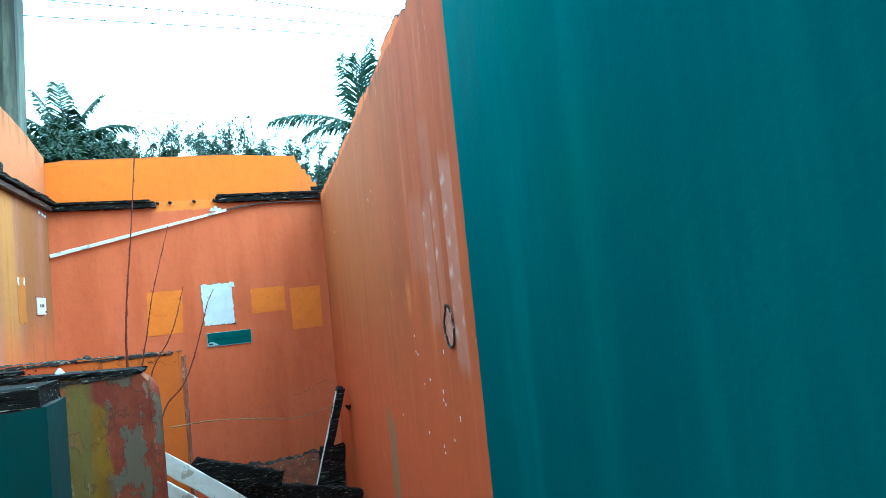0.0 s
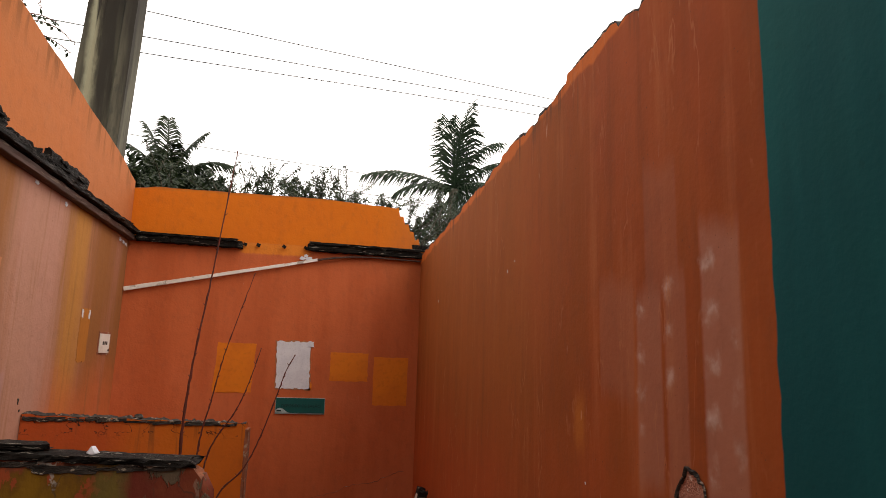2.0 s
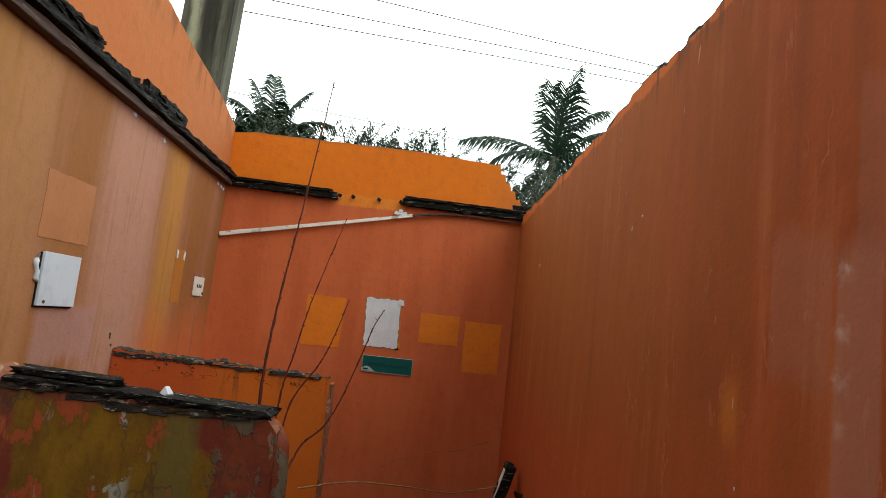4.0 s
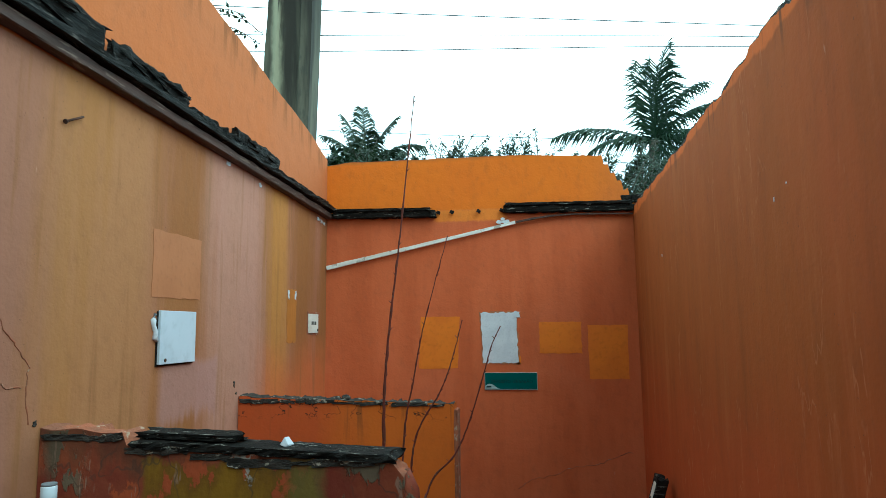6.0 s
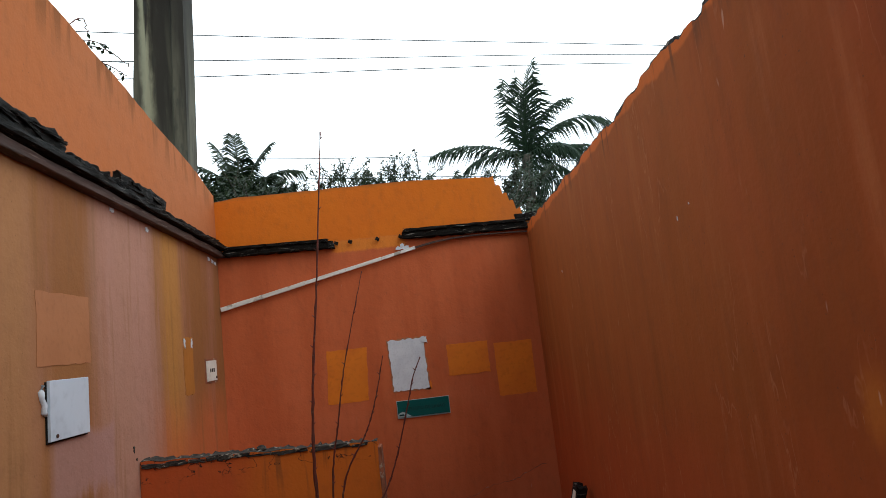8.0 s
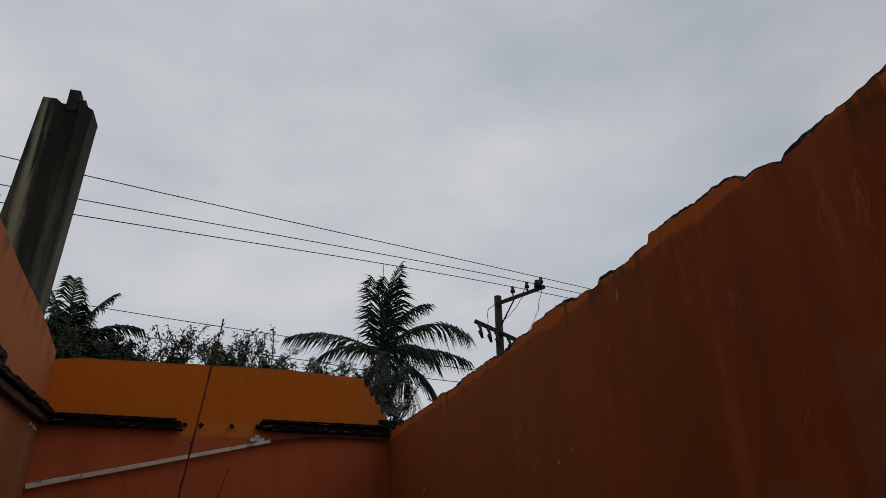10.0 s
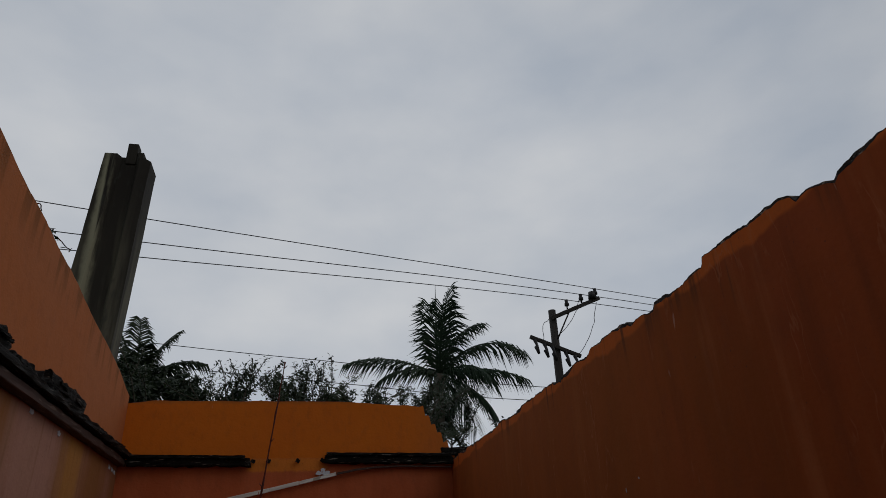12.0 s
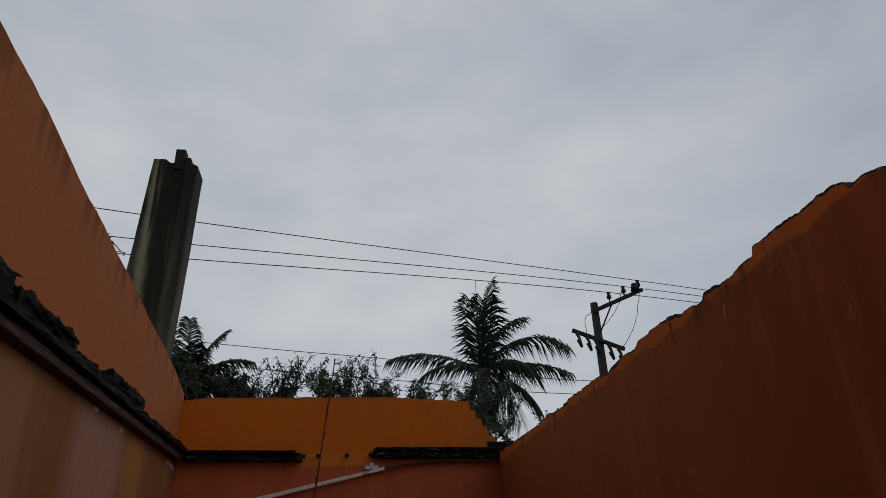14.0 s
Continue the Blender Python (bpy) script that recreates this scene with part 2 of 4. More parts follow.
def mat_peeling():
    k = Nodes("peeling_yellow_and_red_paint", 0.8)
    a = k.noise(6, detail=6, rough=0.62)
    b = k.noise(11, (1, 1, 0.5), 6, 0.65, (4, 1, 2))
    fine = k.noise(60, detail=4)
    x = k.wob(k.x, a, 0.10)
    c = k.mix(k.step(a, 0.35, 0.65), (0.147, 0.023, 0.012), (0.218, 0.051, 0.019))
    yel = k.mix(k.step(b, 0.35, 0.65), (0.211, 0.107, 0.005), (0.128, 0.057, 0.005))
    c = k.mix(k.math("MULTIPLY", k.band(x, 0.30, 0.73, 0.008), k.step(k.wob(k.z, b, 0.14), 1.40, 1.385)), c, yel)
    c = k.mix(k.math("MULTIPLY", k.band(x, 0.70, 0.81, 0.008), k.step(k.wob(k.z, b, 0.1), 1.31, 1.28)), c, yel)
    spots = k.math("MULTIPLY", k.step(b, 0.57, 0.59), k.step(a, 0.44, 0.48))
    c = k.mix(spots, c, (0.304, 0.059, 0.017))
    olive = k.band(x, 0.67, 0.75, 0.015)
    c = k.mix(k.math("MULTIPLY", olive, 0.7), c, (0.128, 0.105, 0.026))
    flake = k.math("MULTIPLY", k.math("MAXIMUM", k.step(x, 0.78, 0.82), k.band(x, 0.03, 0.13, 0.03)), k.step(b, 0.49, 0.51))
    c = k.mix(flake, c, (0.128, 0.095, 0.060))
    nick = k.math('MULTIPLY', k.step(k.noise(48, (1, 1, 0.25), 2), 0.66, 0.70), k.step(a, 0.45, 0.55))
    c = k.mix(k.math('MULTIPLY', nick, 0.7), c, (0.273, 0.171, 0.120))
    chip = k.math("MULTIPLY", k.band(k.x, 0.52, 0.60, 0.015), k.step(a, 0.54, 0.56))
    c = k.mix(chip, c, (0.319, 0.293, 0.252))
    wet = k.step(k.wob(k.z, k.noise(7, (2.5, 2.5, 0.2), 4), 0.30), 1.36, 1.43)
    c = k.mix(k.math("MULTIPLY", wet, 0.5), c, (0.045, 0.03, 0.016))
    crack = k.math("MULTIPLY", rivulets(k, 4, (1, 1, 0.7)), k.step(a, 0.42, 0.5))
    c = k.mix(k.math("MULTIPLY", crack, 0.55), c, (0.05, 0.03, 0.02))
    k.bump(k.math("ADD", k.math("MULTIPLY", fine, 0.3), k.math("ADD", b, flake)), 0.6, 0.008)
    return k.done(c)


def mat_two(name, a, b, scale=8, stretch=(1, 1, 1), rough=0.8, bump=0.3, third=None, metal=0.0, thin=0.58):
    k = Nodes(name, rough, metal)
    n = k.noise(scale, stretch, 5)
    f = k.noise(scale * 8, stretch, 4)
    c = k.mix(k.step(n, 0.35, 0.65), a, b)
    if third:
        c = k.mix(k.step(k.noise(scale * 2.3, stretch, 5, 0.65, (3, 5, 1)), thin, thin + 0.06), c, third)
    c = k.mix(k.math("MULTIPLY", k.step(f, 0.5, 0.75), 0.25), c, tuple(v * 0.5 for v in a))
    if bump:
        k.bump(k.math("ADD", n, k.math("MULTIPLY", f, 0.35)), bump, 0.01)
    return k.done(c)


BACK, LEFT, RIGHT, PEEL = mat_back_wall(), mat_left_wall(), mat_right_wall(), mat_peeling()
def mat_amber():
    k = Nodes("amber_wall_paint", 0.85)
    st = k.noise(5, (2, 2, 0.3), 5)
    c = k.mix(k.step(k.wob(k.x, st, 0.3), 0.25, 0.6), (0.427, 0.072, 0.014), (0.530, 0.122, 0.010))
    drip = k.math("MULTIPLY", k.step(k.noise(14, (2, 2, 0.12), 4), 0.56, 0.68), k.step(k.z, 1.15, 1.4))
    c = k.mix(k.math("MULTIPLY", drip, 0.6), c, (0.13, 0.05, 0.015))
    c = k.mix(k.math("MULTIPLY", rivulets(k, 6, (1, 1, 1.6)), k.step(k.z, 1.33, 1.37)), c, (0.02, 0.012, 0.008))
    plaster_bump(k, 0.35)
    return k.done(worn(k, c, (0.144, 0.048, 0.016)))


AMBER = mat_amber()
PATCH_Y = mat_two("unfaded_amber_paint", (0.66, 0.175, 0.009), (0.60, 0.15, 0.010), 6, rough=0.7, bump=0.15)
PATCH_O = mat_two("faded_ochre_paint", (0.42, 0.15, 0.025), (0.36, 0.13, 0.02), 9, (1, 1, 0.3), 0.75, 0.15)
PATCH_P = mat_two("unfaded_peach_paint", (0.40, 0.155, 0.062), (0.37, 0.14, 0.055), 6, rough=0.7, bump=0.15)
TEAL = mat_two("dark_teal_paint", (0.003, 0.042, 0.042), (0.003, 0.030, 0.027), 4, (1, 1, 0.4), 0.7, 0.2, (0.02, 0.10, 0.10))
CHAR = mat_two("charred_wood", (0.009, 0.008, 0.008), (0.022, 0.020, 0.018), 7, (1, 1, 6), 0.7, 0.9, (0.12, 0.11, 0.095))
CHAR_X = mat_two("charred_wood_grain", (0.007, 0.0065, 0.006), (0.018, 0.016, 0.014), 9, (0.6, 5, 9), 0.65, 1.0, (0.30, 0.28, 0.24), thin=0.60)
CHAR_Y = mat_two("charred_wood_grain_long", (0.007, 0.0065, 0.006), (0.018, 0.016, 0.014), 9, (5, 0.6, 9), 0.65, 1.0, (0.14, 0.12, 0.10), thin=0.60)
for m in (CHAR, CHAR_X, CHAR_Y):
    m.node_tree.nodes["Principled BSDF"].inputs["Specular IOR Level"].default_value = 0.06
RAIL = mat_two("weathered_brown_wood", (0.085, 0.045, 0.034), (0.055, 0.034, 0.027), 6, (4, 0.6, 6), 0.75, 0.5, (0.17, 0.12, 0.09))
MOULD = mat_two("black_mould_on_mortar", (0.016, 0.014, 0.012), (0.045, 0.038, 0.032), 14, (1, 1, 2), 0.9, 0.9, (0.28, 0.24, 0.19))
MORTAR = mat_two("broken_red_mortar", (0.30, 0.10, 0.05), (0.20, 0.08, 0.045), 14, rough=0.95, bump=0.8, third=(0.36, 0.26, 0.18))
PAPER = mat_two("white_glue_and_paper", (0.66, 0.68, 0.72), (0.58, 0.60, 0.65), 12, rough=0.8, bump=0.15)
BOARD = mat_two("white_plastic_board", (0.56, 0.60, 0.67), (0.51, 0.55, 0.62), 3, rough=0.35, bump=0.0)
WHITE = mat_two("dirty_white_pvc", (0.74, 0.72, 0.67), (0.66, 0.62, 0.55), 5, rough=0.45, bump=0.1, third=(0.40, 0.36, 0.30))
SIGN = mat_two("teal_sign_face", (0.0, 0.085, 0.078), (0.0, 0.075, 0.07), 3, rough=0.4, bump=0.0)
SIGN_EDGE = mat_two("pale_sign_edge", (0.35, 0.45, 0.45), (0.28, 0.38, 0.38), 9, rough=0.5, bump=0.0)
INK = mat_two("dark_ink", (0.004, 0.035, 0.035), (0.004, 0.03, 0.03), 9, rough=0.6, bump=0.0)
STEM = mat_two("red_brown_twig", (0.12, 0.022, 0.014), (0.08, 0.022, 0.014), 30, rough=0.7, bump=0.4, third=(0.14, 0.07, 0.05))
VINE = mat_two("dry_vine", (0.30, 0.20, 0.09), (0.22, 0.12, 0.06), 30, rough=0.8, bump=0.2)
IRON = mat_two("rusty_nail_iron", (0.05, 0.03, 0.025), (0.09, 0.04, 0.025), 40, rough=0.7, bump=0.4, metal=0.4)
PIPE = mat_two("bluish_white_pipe", (0.66, 0.71, 0.78), (0.60, 0.65, 0.72), 4, rough=0.4, bump=0.05)
FLOOR = mat_two("dirty_cement_floor", (0.20, 0.17, 0.14), (0.13, 0.11, 0.09), 3, rough=0.9, bump=0.5, third=(0.26, 0.15, 0.10))
GROUND = mat_two("damp_grass_ground", (0.05, 0.075, 0.025), (0.08, 0.07, 0.04), 0.4, rough=0.95, bump=0.5)
POLE = mat_two("tarred_wood_pole", (0.035, 0.032, 0.030), (0.05, 0.045, 0.04), 6, (4, 4, 0.5), 0.9, 0.4)
WIRE = mat_two("black_cable", (0.02, 0.02, 0.022), (0.03, 0.03, 0.032), 5, rough=0.6, bump=0.0)
BARK = mat_two("grey_bark", (0.10, 0.085, 0.065), (0.06, 0.052, 0.04), 10, (1, 1, 0.5), 0.9, 0.7)


def mat_concrete():
    k = Nodes("mouldy_concrete", 0.9)
    a = k.noise(3.2, (2.5, 2.5, 0.22), 5)
    b = k.noise(14, (1.5, 1.5, 0.6), 5)
    c = k.mix(k.step(a, 0.40, 0.60), (0.038, 0.033, 0.026), (0.125, 0.115, 0.082))
    c = k.mix(k.math("MULTIPLY", k.step(k.wob(k.z, a, 1.4), 3.6, 4.4), 0.9), c, (0.026, 0.022, 0.018))
    c = k.mix(k.math("MULTIPLY", k.step(b, 0.55, 0.72), 0.6), c, (0.05, 0.05, 0.042))
    c = k.mix(k.math("MULTIPLY", k.band(k.wob(k.x, b, 0.05), -0.12, -0.07, 0.02), k.step(a, 0.4, 0.5)), c, (0.33, 0.32, 0.22))
    k.bump(k.math("ADD", a, k.math("MULTIPLY", b, 0.5)), 0.5, 0.01)
    return k.done(c)


def mat_leaf(name, a, b):
    k = Nodes(name, 0.5)
    r = k.t.nodes.new("ShaderNodeNewGeometry").outputs["Random Per Island"]
    k.b.inputs["Specular IOR Level"].default_value = 0.15
    return k.done(k.mix(r, a, b))


CONCRETE = mat_concrete()
LEAF_PALM = mat_leaf("palm_leaf", (0.010, 0.026, 0.013), (0.026, 0.050, 0.024))
LEAF_DARK = mat_leaf("dark_leaf", (0.008, 0.018, 0.008), (0.022, 0.036, 0.013))
LEAF_FRESH = mat_leaf("bush_leaf", (0.010, 0.022, 0.009), (0.030, 0.044, 0.016))


# ---- building helpers ----
def origin(ob):
    v = Vector((0, 0, 0))
    while ob:
        v += ob.location
        ob = ob.parent
    return v


def part(name, bm, material, parent=None, label="", base=(0, 0, 0)):
    """Links a bmesh, drawn in world metres, as one mesh object, under a thing or part."""
    at = origin(parent) if parent else Vector(base)
    bmesh.ops.recalc_face_normals(bm, faces=bm.faces)
    if at.length:
        bmesh.ops.translate(bm, verts=bm.verts, vec=-at)
    me = bpy.data.meshes.new(name)
    bm.to_mesh(me)
    bm.free()
    for m in material if isinstance(material, list) else [material]:
        me.materials.append(m)
    ob = new(name, me)
    if parent:
        ob.parent = parent
    else:
        ob.location = at
    if label:
        tagged(ob, label)
    return ob


def thing(name, base, label, category, group="", kind=""):
    ob = new(name)
    ob.location = base
    ob.empty_display_size = 0.1
    return tagged(ob, label, category, group, kind)


def box(x0, y0, z0, x1, y1, z1, bevel=0.0, bm=None):
    bm = bm or bmesh.new()
    vs = [bm.verts.new((x, y, z)) for x in (x0, x1) for y in (y0, y1) for z in (z0, z1)]
    fs = [bm.faces.new([vs[i] for i in q]) for q in ((0, 1, 3, 2), (4, 6, 7, 5), (0, 4, 5, 1), (2, 3, 7, 6), (0, 2, 6, 4), (1, 5, 7, 3))]
    if bevel:
        bmesh.ops.bevel(bm, geom=list({e for f in fs for e in f.edges}), offset=bevel, segments=2, affect="EDGES", profile=0.5)
    return bm


def tube(path, radius, sides=8, bm=None, smooth=True):
    """A round tube along path; radius is a number or one for each point."""
    bm = bm or bmesh.new()
    pts = [Vector(p) for p in path]
    rs = radius if isinstance(radius, (list, tuple)) else [radius] * len(pts)
    rings = []
    for i, p in enumerate(pts):
        d = (pts[min(i + 1, len(pts) - 1)] - pts[max(i - 1, 0)]).normalized()
        a = d.orthogonal() if abs(d.z) > 0.9 else d.cross(Vector((0, 0, 1)))
        if abs(d.z) > 0.9:
            a = d.cross(Vector((0, 1, 0)))
        a.normalize()
        b = d.cross(a)
        rings.append([bm.verts.new(p + rs[i] * (math.cos(q) * a + math.sin(q) * b)) for q in (2 * math.pi * j / sides for j in range(sides))])
    for r, s in zip(rings, rings[1:]):
        for j in range(sides):
            f = bm.faces.new((r[j], r[(j + 1) % sides], s[(j + 1) % sides], s[j]))
            f.smooth = smooth
    bm.faces.new(rings[0][::-1])
    bm.faces.new(rings[-1])
    return bm


def plank(p0, p1, wide, high, seed=0, rough=0.004, steps=14, across=None, ragged=0.0):
    """A worn board from p0 to p1: wide along `across`, high along the third way, with uneven faces and ragged ends."""
    rnd = random.Random(seed)
    bm = bmesh.new()
    p0, p1 = Vector(p0), Vector(p1)
    d = (p1 - p0).normalized()
    a = Vector(across).normalized() if across else d.cross(Vector((0, 0, 1))).normalized()
    b = a.cross(d).normalized()
    prof = [(-0.5, -0.42), (-0.42, -0.5), (0.0, -0.5), (0.42, -0.5), (0.5, -0.42), (0.5, 0.0), (0.5, 0.42), (0.42, 0.5), (0.15, 0.5), (-0.15, 0.5), (-0.42, 0.5), (-0.5, 0.42), (-0.5, 0.0)]
    rings = []
    for i in range(steps + 1):
        c = p0.lerp(p1, i / steps)
        ring = []
        for u, v in prof:
            w = Vector((u * wide, v * high, i * 0.37 + seed * 3.1))
            n = noise.noise(Vector((u * 2.3 + seed, v * 2.3, i * 0.55))) * rough * 2 + rnd.uniform(-0.4, 0.4) * rough
            end = rnd.uniform(-1, 0.6) * ragged if i == steps else (rnd.uniform(-0.6, 1) * ragged if i == 0 else 0.0)
            k = 1 + n / max(0.5 * math.hypot(u * wide, v * high) * 2, 1e-3)
            ring.append(bm.verts.new(c + a * (w.x * k) + b * (w.y * k) + d * end))
        rings.append(ring)
    m = len(prof)
    for r, s in zip(rings, rings[1:]):
        for j in range(m):
            bm.faces.new((r[j], r[(j + 1) % m], s[(j + 1) % m], s[j]))
    bm.faces.new(rings[0][::-1])
    bm.faces.new(rings[-1])
    return bm


def wall_mesh(axis, face, back, lo, hi, top, step=0.02, depth_rough=0.012, seed=0, lip=0.002):
    """A wall standing on the ground from lo to hi along the other axis, its broken top following top(u)."""
    rnd = random.Random(seed)
    bm = bmesh.new()
    n = max(2, int((hi - lo) / step))
    cols = []
    for i in range(n + 1):
        u = lo + (hi - lo) * i / n
        h = top(u)
        hb = h + rnd.uniform(-1, 0.4) * depth_rough
        mid = h + rnd.uniform(-0.4, 0.5) * depth_rough

        def at(w, z):
            return bm.verts.new((w, u, z) if axis == "x" else (u, w, z))
        edge = lip * max(0.15, 0.6 + 1.6 * noise.noise(Vector((u * 9, 5, 0))))
        cols.append([at(face, 0.0), at(face, h * 0.5), at(face, h - edge), at(face, h), at(0.5 * (face + back), mid), at(back, hb), at(back, h * 0.5), at(back, 0.0)])
    for a, b in zip(cols, cols[1:]):
        for j in range(7):
            f = bm.faces.new((a[j], b[j], b[j + 1], a[j + 1]))
            f.material_index = 1 if j in (2, 3, 4) else 0
        bm.faces.new((a[7], b[7], b[0], a[0]))
    bm.faces.new(cols[0])
    bm.faces.new(cols[-1][::-1])
    return bm


def uneven(plane, at, u0, u1, z0, z1, thick=0.0025, seed=0, wobble=0.004, n=9, skew=0.0):
    """A thin sheet with an uneven rim on a wall: plane 'y' faces -y, 'x+' faces +x, 'x-' faces -x."""
    rnd = random.Random(seed)
    rim = []
    for (a, b), (c, d) in (((u0, z0), (u1, z0)), ((u1, z0), (u1, z1)), ((u1, z1), (u0, z1)), ((u0, z1), (u0, z0))):
        for i in range(n):
            f = i / n
            rim.append((a + (c - a) * f + rnd.uniform(-1, 1) * wobble + skew * (b + (d - b) * f - z0), b + (d - b) * f + rnd.uniform(-1, 1) * wobble))
    bm = bmesh.new()

    def p(u, z, o):
        return {"y": (u, at - o, z), "x+": (at + o, u, z), "x-": (at - o, u, z)}[plane]
    f0 = [bm.verts.new(p(u, z, thick)) for u, z in rim]
    f1 = [bm.verts.new(p(u, z, -0.004)) for u, z in rim]
    bm.faces.new(f0)
    for i in range(len(rim)):
        j = (i + 1) % len(rim)
        bm.faces.new((f0[i], f0[j], f1[j], f1[i]))
    return bm


# ---- structure ----
XR, YB = 1.885, 2.37


def top_left(y):
    return 2.795 + 0.03 * min(1.0, (2.37 - y) / 0.3) + (2.37 - y) * 0.150 + 0.012 * noise.noise(Vector((y * 3, 0, 0))) + 0.005 * noise.noise(Vector((y * 17, 1, 0)))


def top_right(y):
    """Brick-long ledges with sudden nicks where the top course came away."""
    ys = (-9.0, -1.05, -0.96, -0.84, -0.802, -0.79, -0.77, -0.735, -0.69, -0.684, -0.65, -0.54, -0.373, -0.368, -0.286, -0.234, -0.134, -0.124, -0.042, 0.004, 0.03, 0.10, 0.294, 0.308, 0.44, 0.55, 0.62, 0.64, 1.02, 1.04, 1.36, 1.38, 2.17, 2.4)
    zs = (2.54, 2.512, 2.494, 2.488, 2.476, 2.468, 2.475, 2.486, 2.482, 2.497, 2.508, 2.505, 2.508, 2.488, 2.475, 2.477, 2.480, 2.462, 2.472, 2.466, 2.482, 2.487, 2.481, 2.466, 2.467, 2.449, 2.450, 2.458, 2.452, 2.442, 2.444, 2.434, 2.428, 2.42)
    step = math.floor(y * 11 + 0.6 * noise.noise(Vector((y * 3, 0, 8)))) / 11
    far = 0.4 + 0.6 * min(1.0, max(0.0, (y - 0.3) / 0.5))
    return float(np.interp(y, ys, zs)) + far * 0.012 * noise.noise(Vector((step * 9.7, 3, 0))) + 0.005 * noise.noise(Vector((y * 24, 2, 0))) + 0.004 * noise.noise(Vector((y * 63, 2, 0)))


def top_back(x):
    if x < 1.70:
        return 2.772 + 0.004 * noise.noise(Vector((x * 9, 0, 4))) - 0.03 * max(0.0, (x - 1.2) / 0.5) - max(0.0, 0.12 - x) * 0.12
    f = (x - 1.70) / 0.185
    return max(2.43, 2.74 - 0.26 * (round(f * 5) / 5) - 0.02 * noise.noise(Vector((x * 40, 0, 0))))


ground = part("ground", box(-600, -600, -0.5, 600, 600, -0.03), GROUND)
tagged(ground, "damp grassy ground round the ruin", "ground", kind="structure")
floor = part("floor", box(-0.14, -4.3, -0.2, 2.03, 2.51, 0.0), FLOOR)
tagged(floor, "dirty bare cement floor of the roofless room", "floor", kind="structure")
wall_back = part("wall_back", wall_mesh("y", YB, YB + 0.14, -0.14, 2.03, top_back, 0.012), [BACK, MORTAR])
tagged(wall_back, "orange plaster wall with amber band and broken top corner", "wall", kind="structure")
wall_left = part("wall_left", wall_mesh("x", 0.0, -0.14, -4.3, YB - 0.002, top_left, 0.03, 0.006), [LEFT, MORTAR])
tagged(wall_left, "faded pink and ochre plaster wall under sloping gable", "wall", kind="structure")
wall_right = part("wall_right", wall_mesh("x", XR, XR + 0.14, -4.3, YB - 0.002, top_right, 0.006, 0.012, 0, 0.009), [RIGHT, MOULD])
tagged(wall_right, "stained orange plaster wall, teal towards the entrance", "wall", kind="structure")
wall_rear = part("wall_rear", wall_mesh("y", -4.16, -4.30, 0.002, XR - 0.002, lambda x: 2.5), [AMBER, MORTAR])
tagged(wall_rear, "plain orange plaster wall closing the room", "wall", kind="structure")

# unfaded rectangles where notices hung
for i, (u0, u1, z0, z1, k) in enumerate(((0.585, 0.822, 1.475, 1.785, 0.05), (1.312, 1.558, 1.562, 1.745, 0.0), (1.594, 1.822, 1.412, 1.722, 0.0), (1.17, 1.20, 1.50, 1.55, 0.0))):
    part("paint_patch", uneven("y", YB, u0, u1, z0, z1, 0.0015, i, 0.003, skew=k), PATCH_Y, wall_back, "amber rectangle of unfaded paint")
part("paint_patch", uneven("x+", 0.0, 0.497, 0.815, 1.835, 2.065, 0.0015, 7, 0.003), PATCH_P, wall_left, "peach rectangle of unfaded paint")
part("paint_patch", uneven("x+", 0.0, 1.72, 1.85, 1.65, 1.93, 0.0015, 8, 0.006), PATCH_O, wall_left, "amber strip of unfaded paint")
for i, u in enumerate((1.735, 1.835)):
    part("tape_scrap", uneven("x+", 0.0, u - 0.008, u + 0.008, 1.88, 1.925, 0.004, 20 + i, 0.005, 4), PAPER, wall_left, "torn white scrap of tape")

# glue dabs and chips on the stained wall
rnd = random.Random(4)
for i in range(18):
    y, z = rnd.uniform(-1.0, 1.9), rnd.uniform(0.9, 2.1)
    if i < 12:
        y, z = rnd.uniform(-0.95, -0.45), rnd.uniform(1.05, 1.45)
    s = rnd.uniform(0.001, 0.0026)
    part("paint_chip", uneven("x-", XR, y - s, y + s, z - s * rnd.uniform(1, 4), z + s * 2, 0.0015, 90 + i, 0.001, 3), PAPER, wall_right)


def broken_hole(yc, zc, ry, rz, seed):
    """A knocked-out socket: a crumbled dark rim round a pale plastered hollow."""
    rnd = random.Random(seed)
    n = 40
    rim, inner, deep = bmesh.new(), bmesh.new(), []
    rings = []
    for s, o in ((1.0, 0.001), (0.97, 0.005), (0.91, 0.004), (0.86, -0.002)):
        ring = []
        for i in range(n):
            a = 2 * math.pi * i / n
            k = s * (1 + 0.22 * noise.noise(Vector((math.cos(a) * 2.2, math.sin(a) * 2.2, seed))) + rnd.uniform(-0.05, 0.05))
            ring.append(rim.verts.new((XR - o - rnd.uniform(0, 0.0015), yc + ry * k * math.cos(a), zc + rz * k * math.sin(a))))
        rings.append(ring)
    for r, q in zip(rings, rings[1:]):
        for i in range(n):
            rim.faces.new((r[i], r[(i + 1) % n], q[(i + 1) % n], q[i]))
    hole = part("broken_socket", rim, MOULD, wall_right, "crumbled black rim of a broken-out socket")
    ring = [inner.verts.new((XR - 0.001, yc + 0.95 * ry * math.cos(a), zc + 0.95 * rz * math.sin(a))) for a in (2 * math.pi * i / n for i in range(n))]
    inner.faces.new(ring)
    part("filling", inner, mat_two("pink_filler", (0.42, 0.20, 0.14), (0.36, 0.15, 0.10), 30, rough=0.9, bump=0.8, third=(0.55, 0.45, 0.38)), hole, "pale pink plaster filling")


